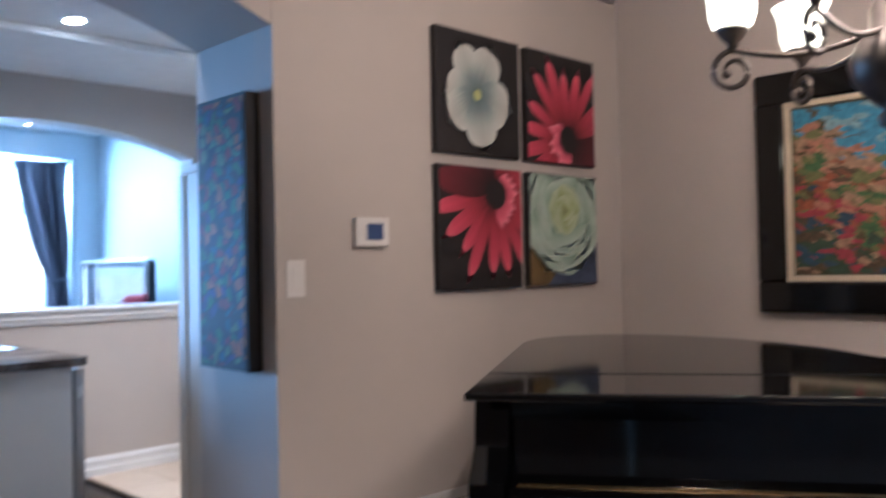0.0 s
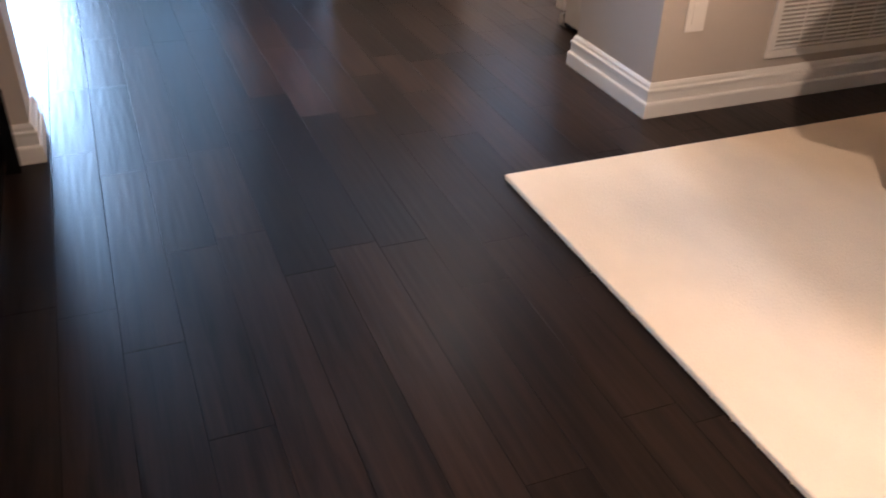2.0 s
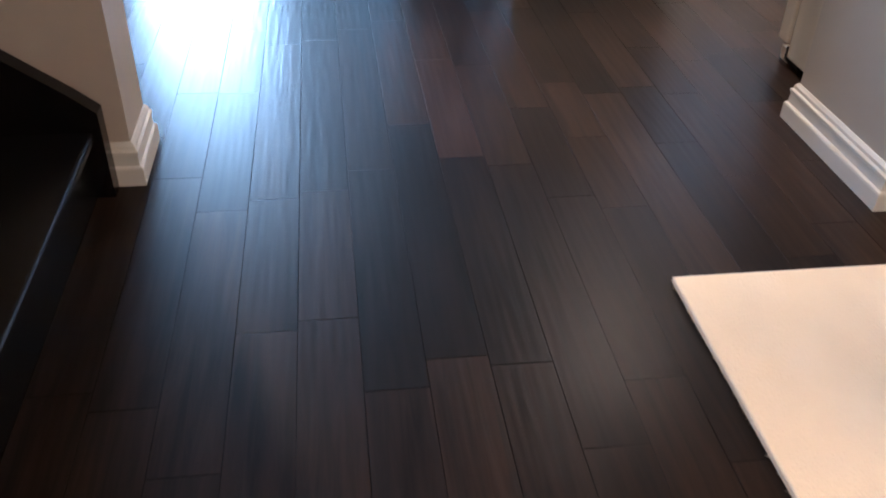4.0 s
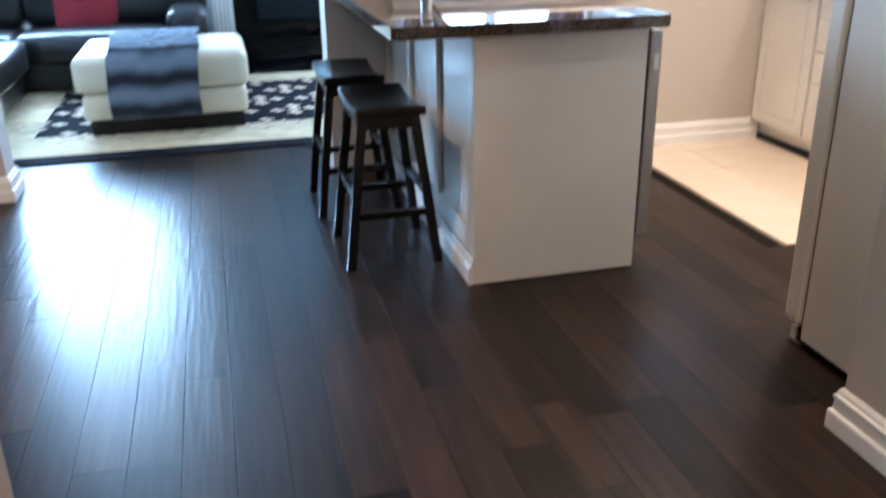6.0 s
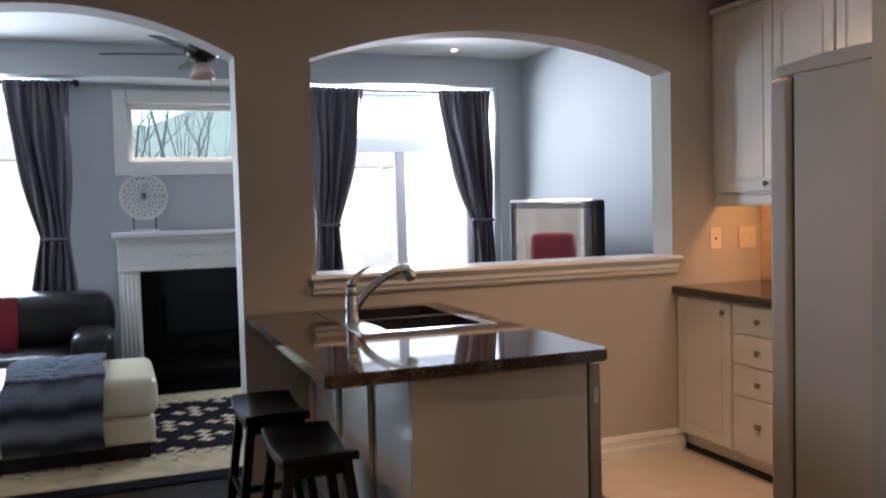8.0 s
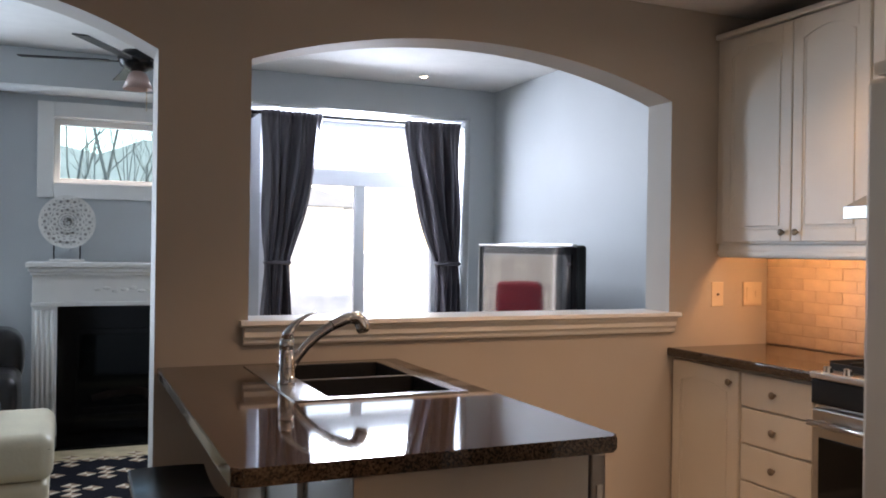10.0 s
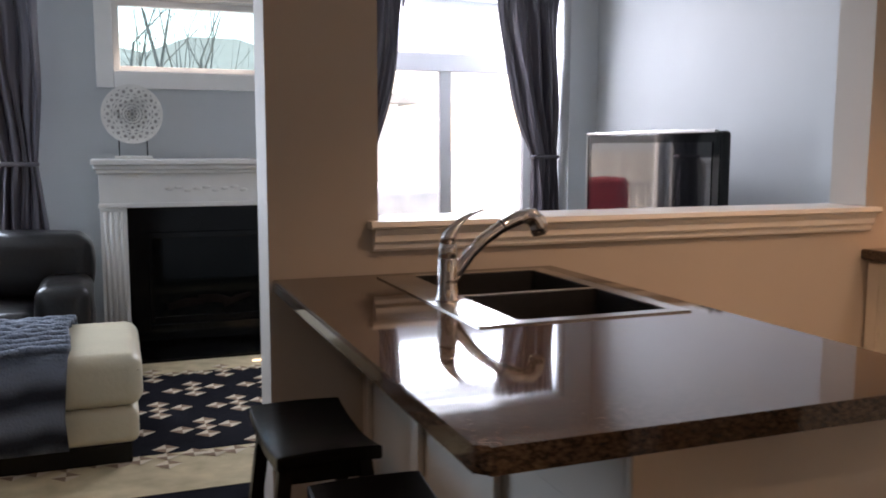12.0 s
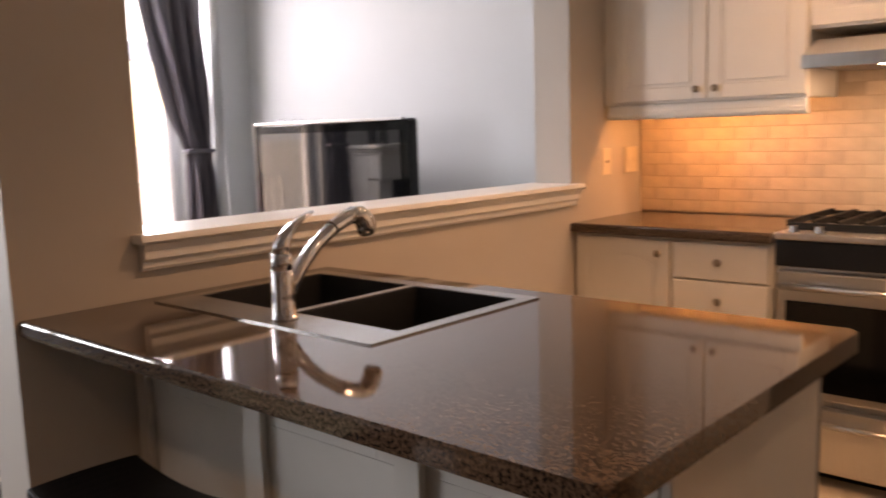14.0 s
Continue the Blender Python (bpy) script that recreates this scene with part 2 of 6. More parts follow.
M_WHITEPLASTIC = mat("white_plastic", (0.78, 0.76, 0.72), 0.35, vary=0.02)
M_SCREEN = mat("lcd_screen", (0.05, 0.08, 0.20), 0.2, vary=0.1)
M_GLASS = glass_mat("window_glass")
M_TINTGLASS = glass_mat("greenish_glass", (0.72, 0.88, 0.87))
M_DARKGLASS = mat("dark_fireplace_glass", (0.002, 0.003, 0.003), 0.05, vary=0.1, spec=0.12)
M_BLACKSTONE = mat("black_stone", (0.003, 0.003, 0.003), 0.14, vary=0.3, spec=0.16)
M_VINYL = mat("white_vinyl_frame", (0.70, 0.72, 0.74), 0.4, vary=0.02)
M_TVSCREEN = mat("tv_screen_glass", (0.006, 0.006, 0.007), 0.05, vary=0.1, coat=1.0, spec=0.8)
M_EMBER = mat("ceramic_log", (0.011, 0.0075, 0.006), 0.9, spec=0.1, vary=0.5, scale=12, bump=0.5)
M_WHITECARVE = mat("whitewashed_carving", (0.72, 0.70, 0.66), 0.7, vary=0.08, scale=20, bump=0.2)
M_CANDLE = mat("ivory_wax", (0.70, 0.60, 0.40), 0.5, vary=0.04)
M_PALEROSE = mat("frosted_rose_glass", (0.62, 0.42, 0.36), 0.3, vary=0.08)
M_BULB = emit_mat("lit_frosted_shade", (1.0, 0.74, 0.34), 0.7)
M_POT = emit_mat("pot_lamp_lens", (1.0, 0.86, 0.66), 14.0)
M_STRIP = emit_mat("under_cabinet_tube", (1.0, 0.60, 0.26), 10.0)
M_BARK = mat("bark", (0.13, 0.125, 0.12), 0.9, vary=0.3, scale=20, bump=0.5)
M_GRASS = mat("frosted_lawn", (0.55, 0.55, 0.52), 0.95, vary=0.3, scale=1.5)
M_DECK = mat("weathered_deck", (0.66, 0.63, 0.58), 0.8, vary=0.2, scale=4, stretch=(8, 1, 1))
M_FENCE = mat("cedar_fence", (0.86, 0.78, 0.68), 0.8, vary=0.15, scale=5, random_=0.15)
M_HOUSE = mat("pale_render", (0.80, 0.79, 0.76), 0.9, vary=0.15, scale=6)
M_ROOF = mat("grey_shingle_roof", (0.12, 0.135, 0.14), 0.9, vary=0.2, scale=3, bump=0.4, bscale=10)
M_COVER = mat("grill_cover", (0.50, 0.52, 0.55), 0.7, vary=0.15)

# ---------------------------------------------------------------- building helpers


def box(bm, x0, x1, y0, y1, z0, z1, bevel=0.0, segs=2):
    r = bmesh.ops.create_cube(bm, size=1.0)
    vs = r["verts"]
    bmesh.ops.scale(bm, vec=(abs(x1 - x0), abs(y1 - y0), abs(z1 - z0)), verts=vs)
    bmesh.ops.translate(bm, vec=((x0 + x1) / 2, (y0 + y1) / 2, (z0 + z1) / 2), verts=vs)
    if bevel:
        es = list({e for v in vs for e in v.link_edges})
        bmesh.ops.bevel(bm, geom=es, offset=bevel, segments=segs, profile=0.5, affect="EDGES")
    return bm


def mbox(x0, x1, y0, y1, z0, z1, bevel=0.0, segs=2):
    return box(bmesh.new(), x0, x1, y0, y1, z0, z1, bevel, segs)


def cyl(bm, c0, c1, r0, r1=None, n=16, caps=True):
    c0, c1 = Vector(c0), Vector(c1)
    r1 = r0 if r1 is None else r1
    d = c1 - c0
    m = Matrix.Translation((c0 + c1) / 2) @ d.to_track_quat("Z", "Y").to_matrix().to_4x4()
    bmesh.ops.create_cone(bm, cap_ends=caps, segments=n, radius1=r0, radius2=r1, depth=d.length, matrix=m)
    return bm


def tube(bm, pts, radii, n=10):
    """A round tube along points, with a radius at each."""
    pts = [Vector(p) for p in pts]
    rings = []
    for i, p in enumerate(pts):
        d = (pts[min(i + 1, len(pts) - 1)] - pts[max(i - 1, 0)]).normalized()
        q = d.to_track_quat("Z", "Y")
        r = radii[i] if hasattr(radii, "__len__") else radii
        rings.append([bm.verts.new(p + q @ Vector((r * math.cos(a), r * math.sin(a), 0))) for a in [2 * math.pi * k / n for k in range(n)]])
    for a, b in zip(rings, rings[1:]):
        for k in range(n):
            bm.faces.new((a[k], a[(k + 1) % n], b[(k + 1) % n], b[k]))
    bm.faces.new(rings[0][::-1])
    bm.faces.new(rings[-1])
    return bm


def lathe(bm, profile, n=24, centre=(0, 0, 0)):
    c = Vector(centre)
    rings = [[bm.verts.new(c + Vector((r * math.cos(2 * math.pi * k / n), r * math.sin(2 * math.pi * k / n), z))) for k in range(n)] for r, z in profile]
    for a, b in zip(rings, rings[1:]):
        for k in range(n):
            bm.faces.new((a[k], a[(k + 1) % n], b[(k + 1) % n], b[k]))
    bm.faces.new(rings[0][::-1])
    bm.faces.new(rings[-1])
    return bm


def prism(bm, outline, z0, z1, axis="z", bevel=0.0):
    """A closed outline in the plan (or in the plane across another axis), pulled between two levels."""
    def at(a, b, c):
        return {"z": (a, b, c), "y": (a, c, b), "x": (c, a, b)}[axis]
    lo = [bm.verts.new(at(a, b, z0)) for a, b in outline]
    hi = [bm.verts.new(at(a, b, z1)) for a, b in outline]
    k = len(outline)
    fs = [bm.faces.new(lo[::-1]), bm.faces.new(hi)]
    for i in range(k):
        fs.append(bm.faces.new((lo[i], lo[(i + 1) % k], hi[(i + 1) % k], hi[i])))
    if bevel:
        es = [e for f in fs[:2] for e in f.edges]
        bmesh.ops.bevel(bm, geom=es, offset=bevel, segments=3, profile=0.5, affect="EDGES")
    bmesh.ops.recalc_face_normals(bm, faces=bm.faces)
    return bm


def mesh_of(name, bm, material, smooth=False):
    me = bpy.data.meshes.new(name)
    bmesh.ops.recalc_face_normals(bm, faces=bm.faces)
    bm.to_mesh(me)
    bm.free()
    me.materials.append(material)
    if smooth:
        for p in me.polygons:
            p.use_smooth = True
    return me


def part(name, bm, material, parent, label="", smooth=False):
    ob = new(name, mesh_of(name, bm, material, smooth))
    ob.parent = parent
    if label:
        tagged(ob, label)
    return ob


def single(name, bm, material, label, category, at=(0, 0, 0), group="", kind="", smooth=False):
    ob = new(name, mesh_of(name, bm, material, smooth))
    ob.location = at
    return tagged(ob, label, category, group, kind)


def thing(name, label, category, at=(0, 0, 0), group="", kind="", turn=0.0):
    ob = new(name)
    ob.matrix_basis = pose(*at, 0, 0, turn)
    ob.empty_display_size = 0.1
    return tagged(ob, label, category, group, kind)


def structure(name, bm, material, label=""):
    return tagged(new(name, mesh_of(name, bm, material)), label or name.replace("_", " "), "", "", "structure")

# ---------------------------------------------------------------- structure


FRONT, BACK = 4.72, 4.90       # the wall between kitchen and sitting room
FAR = 8.29                     # the outer wall of the sitting room
RIGHT = 3.32                   # the wall behind the range
TOP = 2.75


def arch_z(x, x0, x1, spring, apex):
    """Height of a shallow arc over an opening."""
    half = (x1 - x0) / 2
    rise = apex - spring
    rad = (half * half + rise * rise) / (2 * rise)
    d = x - (x0 + x1) / 2
    return math.sqrt(max(0, rad * rad - d * d)) - (rad - apex)


def header(bm, x0, x1, spring, apex, top, y0, y1, n=28):
    """The wall over an arched opening."""
    xs = [x0 + (x1 - x0) * i / n for i in range(n + 1)]
    cols = [[bm.verts.new(p) for p in ((x, y0, arch_z(x, x0, x1, spring, apex)), (x, y1, arch_z(x, x0, x1, spring, apex)), (x, y1, top), (x, y0, top))] for x in xs]
    for a, b in zip(cols, cols[1:]):
        for k in range(4):
            bm.faces.new((a[k], b[k], b[(k + 1) % 4], a[(k + 1) % 4]))
    bm.faces.new(cols[0])
    bm.faces.new(cols[-1][::-1])
    return bm


A0, A1 = -1.11, 0.39           # archway to the sitting room
P0, P1 = 0.73, 2.71            # pass-through
bm = bmesh.new()
box(bm, -3.4, A0, FRONT, BACK, 0, TOP)
box(bm, A1, P0, FRONT, BACK, 0, TOP)
box(bm, P1, RIGHT + 0.2, FRONT, BACK, 0, TOP)
box(bm, P0, P1, FRONT, BACK, 0, 1.055)
header(bm, A0, A1, 2.075, 2.265, TOP, FRONT, BACK)
header(bm, P0, P1, 2.075, 2.245, TOP, FRONT, BACK)
wall_w = structure("wall_kitchen_north", bm, M_WALL, "beige painted wall with an archway and an arched pass-through")
wall_w.data.materials.append(M_GREY)
for f in wall_w.data.polygons:
    if f.normal.y > 0.5:
        f.material_index = 1

# far wall of the sitting room with three window openings
WINS = [(-2.30, -0.62, 0.70, 2.40), (0.00, 1.09, 1.80, 2.28), (1.50, 3.10, 0.04, 2.41)]
bm = bmesh.new()
edges = [-3.4]
for x0, x1, z0, z1 in WINS:
    box(bm, edges[-1], x0, FAR, FAR + 0.22, 0, TOP)
    box(bm, x0, x1, FAR, FAR + 0.22, 0, z0)
    box(bm, x0, x1, FAR, FAR + 0.22, z1, TOP)
    edges.append(x1)
box(bm, edges[-1], 3.6, FAR, FAR + 0.22, 0, TOP)
structure("wall_sitting_north", bm, M_GREY, "grey painted outer wall with windows")
structure("wall_sitting_pier", mbox(3.138, 3.37, 7.85, FAR - 0.002, 0, 2.43), M_GREY, "grey painted pier beside the patio door")
structure("ceiling_bulkhead", mbox(-3.38, 3.37, 7.85, FAR - 0.002, 2.43, 2.675), M_GREY, "grey painted dropped bulkhead over the windows")
structure("wall_sitting_east", mbox(3.372, 3.6, BACK, FAR, 0, TOP), M_GREY, "grey painted side wall behind the television")
structure("wall_sitting_west", mbox(-3.6, -3.402, BACK, FAR, 0, TOP), M_GREY)
structure("ceiling_sitting", mbox(-3.6, 3.6, BACK, FAR + 0.2, 2.68, 2.78), M_CEIL)
structure("wall_kitchen_east", mbox(RIGHT, RIGHT + 0.2, 1.742, FRONT, 0, TOP), M_WALL)
structure("wall_kitchen_west", mbox(-3.6, -3.402, -3.0, FRONT, 0, TOP), M_WALL)
structure("ceiling_kitchen", mbox(-3.4, RIGHT, 1.62, FRONT, 2.56, 2.70), M_CEIL)
structure("ceiling_soffit", mbox(-3.4, RIGHT, 3.76, FRONT - 0.002, 2.52, 2.558), M_CEIL)
# dining wall, return beside the fridge and the arch between dining room and kitchen
bm = bmesh.new()
box(bm, 1.32, RIGHT + 0.2, 1.62, 1.742, 0, TOP)
box(bm, 1.32, 1.44, 1.742, 2.12, 0, TOP)
structure("wall_dining_north", bm, M_WALL, "beige painted wall with a return beside the fridge")
bm = bmesh.new()
box(bm, -3.4, -0.595, 1.91, 2.12, 0, 2.56)
header(bm, -0.595, 1.318, 2.10, 2.29, 2.56, 1.622, 2.12)
structure("wall_dining_arch", bm, M_WALL, "beige painted pillar and arched header")
structure("wall_dining_east", mbox(RIGHT + 0.01, RIGHT + 0.2, -3.0, 1.62, 0, TOP), M_WALL)
structure("wall_dining_south", mbox(-3.4, RIGHT + 0.2, -3.2, -3.002, 0, TOP), M_WALL)
structure("ceiling_dining", mbox(-3.4, RIGHT, -3.0, 1.619, 2.60, 2.70), M_CEIL)

PROFILE = [(0, 0), (0.023, 0), (0.023, 0.046), (0.021, 0.052), (0.015, 0.056), (0.014, 0.084), (0.017, 0.088), (0.017, 0.096), (0.011, 0.101), (0.010, 0.110), (0.004, 0.119), (0, 0.119)]


def baseboard(name, a, b, out, m0=0.0, m1=0.0):
    """A moulded skirting from a to b in the plan; out is the way it stands proud; m0, m1: mitred ends."""
    a, b, out = Vector((*a, 0)), Vector((*b, 0)), Vector((*out, 0))
    d = (b - a).normalized()
    bm = bmesh.new()
    ra = [bm.verts.new(a - d * (u * m0) + out * u + Vector((0, 0, z))) for u, z in PROFILE]
    rb = [bm.verts.new(b + d * (u * m1) + out * u + Vector((0, 0, z))) for u, z in PROFILE]
    k = len(PROFILE)
    for i in range(k):
        bm.faces.new((ra[i], ra[(i + 1) % k], rb[(i + 1) % k], rb[i]))
    bm.faces.new(ra[::-1])
    bm.faces.new(rb)
    return structure(name, bm, M_TRIM, "white moulded skirting board")


baseboard("baseboard", (1.35, FRONT), (2.77, FRONT), (0, -1))
baseboard("baseboard", (1.32, 1.62), (3.31, 1.62), (0, -1), m0=1)
baseboard("baseboard", (1.32, 1.62), (1.32, 2.12), (-1, 0), m0=1, m1=1)
baseboard("baseboard", (1.32, 2.12), (1.42, 2.12), (0, 1), m0=1)
baseboard("baseboard", (-3.3, 1.91), (-0.595, 1.91), (0, -1), m1=1)
baseboard("baseboard", (-0.595, 1.91), (-0.595, 2.12), (1, 0), m0=1, m1=1)
baseboard("baseboard", (-3.3, FRONT), (A0, FRONT), (0, -1), m1=1)
baseboard("baseboard", (A0, FRONT), (A0, BACK), (1, 0), m0=1, m1=1)
baseboard("baseboard", (-3.3, FAR), (-0.15, FAR), (0, -1))
baseboard("baseboard", (3.37, BACK), (3.37, 7.8), (-1, 0))
baseboard("baseboard", (3.33, 1.55), (3.33, -2.9), (-1, 0))

# moulded ledge of the pass-through
bm = bmesh.new()
prism(bm, [(4.665, 1.062), (4.672, 1.078), (4.935, 1.078), (4.94, 1.062), (4.935, 1.055), (4.672, 1.055)], 0.695, 2.745, "x")
structure("trim_pass_ledge", bm, M_TRIM, "white painted moulded ledge of the pass-through")
bm = bmesh.new()
prism(bm, [(FRONT - 0.002, 0.984), (4.705, 0.984), (4.700, 0.992), (4.700, 1.005), (4.688, 1.015), (4.688, 1.035), (4.678, 1.053), (FRONT - 0.002, 1.053)], 0.71, 2.73, "x")
structure("trim_pass_apron", bm, M_TRIM, "white moulded apron under the ledge")

# ---------------------------------------------------------------- windows


def window(name, label, x0, x1, z0, z1, bars_x=(), bars_z=(), cas=0.07, frame_w=0.05, y=FAR, glass=M_GLASS, frame_mat=M_TRIM):
    w = thing(name, label, "window", (0, 0, 0), kind="structure")
    bm = bmesh.new()
    t = y + 0.10
    for a, b, c, d in ((x0, x0 + frame_w, z0, z1), (x1 - frame_w, x1, z0, z1), (x0 + frame_w, x1 - frame_w, z0, z0 + frame_w), (x0 + frame_w, x1 - frame_w, z1 - frame_w, z1)):
        box(bm, a, b, t, t + 0.07, c, d, 0.004)
    for bx in bars_x:
        box(bm, bx[0] - bx[1], bx[0] + bx[1], t + 0.004, t + 0.066, z0 + frame_w, (bars_z[0][0] if bars_z else z1) - 0.02, 0.004)
    for bz in bars_z:
        box(bm, x0 + frame_w, x1 - frame_w, t - 0.01, t + 0.08, bz[0] - bz[1], bz[0] + bz[1], 0.004)
    part("window_frame", bm, frame_mat, w)
    if cas:
        bm = bmesh.new()
        for a, b, c, d in ((x0 - cas, x0, z0 - cas, z1 + cas), (x1, x1 + cas, z0 - cas, z1 + cas), (x0, x1, z0 - cas, z0), (x0, x1, z1, z1 + cas)):
            box(bm, a, b, y - 0.022, y - 0.001, c, d, 0.006)
        part("casing", bm, M_TRIM, w)
    p = part("pane", mbox(x0 + 0.02, x1 - 0.02, t + 0.035, t + 0.041, z0 + 0.02, z1 - 0.02), glass, w)
    p.visible_shadow = False
    return w


window("window_1", "wide bright window behind the sofa", *WINS[0], bars_x=[(-1.46, 0.03)])
window("window_2", "white framed landscape window over the mantelpiece", *WINS[1], cas=0.11, frame_w=0.042, glass=M_TINTGLASS)
window("door_1", "white sliding patio door with a transom window", *WINS[2], bars_x=[(2.37, 0.045)], bars_z=[(1.95, 0.07)], cas=0.0, frame_w=0.07, frame_mat=M_VINYL)


def curtain(x_top, x_tie, x_bot, z_top, z_tie, y, label, folds=11):
    """A pleated drape gathered by a tie-back: left and right edge at top, tie and bottom."""
    c = thing("curtain", label, "curtain", (0, y, 0), group="curtains")
    bm = bmesh.new()
    nu, nv = 90, 40
    grid = []
    for j in range(nv + 1):
        z = z_top * (1 - j / nv) + 0.02 * (j / nv)
        if z > z_tie:
            s = ((z_top - z) / (z_top - z_tie)) ** 1.6
            l, r = (a + (b - a) * s for a, b in zip(x_top, x_tie))
        else:
            s = 1 - (z / z_tie) ** 1.5
            s = min(1.0, (1 - z / z_tie) * 1.3) ** 0.7
            l, r = (a + (b - a) * s for a, b in zip(x_tie, x_bot))
        row = []
        for i in range(nu + 1):
            u = i / nu
            drop = z_top - z
            gather = math.exp(-drop / 0.16)
            squeeze = 1.0 if abs(z - z_tie) > 0.1 else 0.6
            broad = math.sin(2 * math.pi * (3.2 * u + 0.28 * math.sin(5.3 * u + x_top[0])) + 0.5 * math.sin(1.6 * z)) + 0.55 * math.sin(2 * math.pi * 5.7 * u + 2.1 + 0.8 * math.sin(2.3 * z + 3 * u)) + 0.22 * math.sin(2 * math.pi * 11.3 * u + 1.2 * z)
            depth = (0.033 * broad * (1 - 0.6 * gather) + 0.020 * gather * math.sin(2 * math.pi * folds * u)) * squeeze
            depth += 0.003 * math.sin(9 * z + 14 * u)
            row.append(bm.verts.new((l + (r - l) * u + 0.008 * math.sin(7 * z + 9 * u), depth, z)))
        grid.append(row)
    for a, b in zip(grid, grid[1:]):
        for i in range(nu):
            bm.faces.new((a[i], a[i + 1], b[i + 1], b[i]))
    ob = part("drape", bm, M_CURTAIN, c, smooth=True)
    ob.modifiers.new("thick", "SOLIDIFY").thickness = 0.004
    part("tie_back", mbox(x_tie[0] - 0.004, x_tie[1] + 0.004, -0.042, 0.042, z_tie - 0.018, z_tie + 0.012, 0.012), M_CURTAIN, c)
    return c


curtain((1.455, 1.925), (1.48, 1.68), (1.445, 1.70), 2.408, 1.24, 7.99, "dark slate satin drape tied back beside the patio door")
curtain((2.63, 3.115), (2.905, 3.118), (2.93, 3.12), 2.410, 1.24, 7.99, "dark slate satin drape gathered against the pier")
curtain((-0.87, -0.41), (-0.67, -0.455), (-0.80, -0.40), 2.412, 1.20, 8.03, "dark slate satin drape tied back beside the sofa")


def rod(x0, x1, y, z):
    r = thing("curtain_rod", "black metal curtain rod with ball finials", "curtain rod", (0, y, z), group="curtain rods")
    part("pole", cyl(bmesh.new(), (x0, 0, 0), (x1, 0, 0), 0.013, n=12), M_BLACK, r, smooth=True)
    for x in (x0, x1):
        bm = bmesh.new()
        bmesh.ops.create_uvsphere(bm, u_segments=12, v_segments=8, radius=0.03, matrix=Matrix.Translation((x, 0, 0)))
        part("finial", bm, M_BLACK, r, smooth=True)
    for x in (x0 + 0.08, x1 - 0.06):
        part("bracket", mbox(x - 0.01, x + 0.01, -0.005, FAR - y - 0.002, -0.02, 0.005), M_BLACK, r)
    return r


rod(1.34, 3.10, 8.055, 2.395)
rod(-2.6, -0.37, 8.095, 2.40)

# ---------------------------------------------------------------- kitchen: island


def slab(outline, z0, z1):
    return prism(bmesh.new(), outline, z0, z1, bevel=0.008)


def rounded(x0, x1, y0, y1, r, corners="1111", n=6):
    """Outline of a rectangle, corners (x0y0, x1y0, x1y1, x0y1) rounded where marked."""
    out = []
    for k, (cx, cy, a0) in enumerate(((x0, y0, 180), (x1, y0, 270), (x1, y1, 0), (x0, y1, 90))):
        if corners[k] == "1":
            ox, oy = cx + (r if k in (0, 3) else -r), cy + (r if k in (0, 1) else -r)
            out += [(ox + r * math.cos(radians(a0 + 90 * i / n)), oy + r * math.sin(radians(a0 + 90 * i / n))) for i in range(n + 1)]
        else:
            out.append((cx, cy))
    return out


SX0, SX1, SY0, SY1 = 0.70, 1.255, 3.86, 4.64     # sink cut-out
CX0, CX1, CY0, CY1 = 0.40, 1.335, 3.165, 4.717
# counter in one piece round the sink
bm = bmesh.new()
outer = rounded(CX0, CX1, CY0, CY1, 0.018, "1100")
prism(bm, outer, 0.872, 0.912, bevel=0.009)
counter = single("island_counter", bm, M_GRANITE, "polished speckled brown granite counter on the island", "counter")
cut = new("cutter", mesh_of("cutter", mbox(SX0 + 0.02, SX1 - 0.02, SY0 + 0.02, SY1 - 0.02, 0.8, 1.0), M_GRANITE))
bo = counter.modifiers.new("hole", "BOOLEAN")
bo.object, bo.operation, bo.solver = cut, "DIFFERENCE", "EXACT"
dg = bpy.context.evaluated_depsgraph_get()
holed = bpy.data.meshes.new_from_object(counter.evaluated_get(dg))
counter.modifiers.clear()
counter.data = holed
bpy.data.objects.remove(cut)

island = thing("kitchen_island", "cream painted kitchen island with panelled seating side", "kitchen island", (0, 0, 0))
IX0, IX1, IY0 = 0.675, 1.285, 3.225
part("body", mbox(IX0 + 0.02, IX1 - 0.03, IY0 + 0.02, FRONT - 0.004, 0.09, 0.69), M_CAB, island)
part("end_carcass", mbox(IX0 + 0.02, IX1 - 0.03, IY0 + 0.02, 3.85, 0.691, 0.868), M_CAB, island)
part("back_rail", mbox(IX0 + 0.02, 0.78, 3.851, FRONT - 0.004, 0.691, 0.868), M_CAB, island)
part("front_rail", mbox(1.225, IX1 - 0.03, 3.851, FRONT - 0.004, 0.691, 0.868), M_CAB, island)
part("plinth", mbox(IX0 + 0.03, IX1 - 0.06, IY0 + 0.02, FRONT - 0.004, 0.0, 0.088), M_BLACK, island)
part("end_panel", mbox(IX0, IX1, IY0, IY0 + 0.018, 0.002, 0.870, 0.003), M_CAB, island)
for i in range(4):
    y = IY0 + 0.02 + i * 0.475
    part("stile", mbox(IX0, IX0 + 0.018, y, y + 0.065, 0.10, 0.868, 0.003), M_CAB, island)
part("top_rail", mbox(IX0 + 0.002, IX0 + 0.018, IY0 + 0.085, FRONT - 0.006, 0.80, 0.868, 0.003), M_CAB, island)
part("bottom_rail", mbox(IX0 + 0.002, IX0 + 0.018, IY0 + 0.085, FRONT - 0.006, 0.10, 0.19, 0.003), M_CAB, island)
bm = bmesh.new()
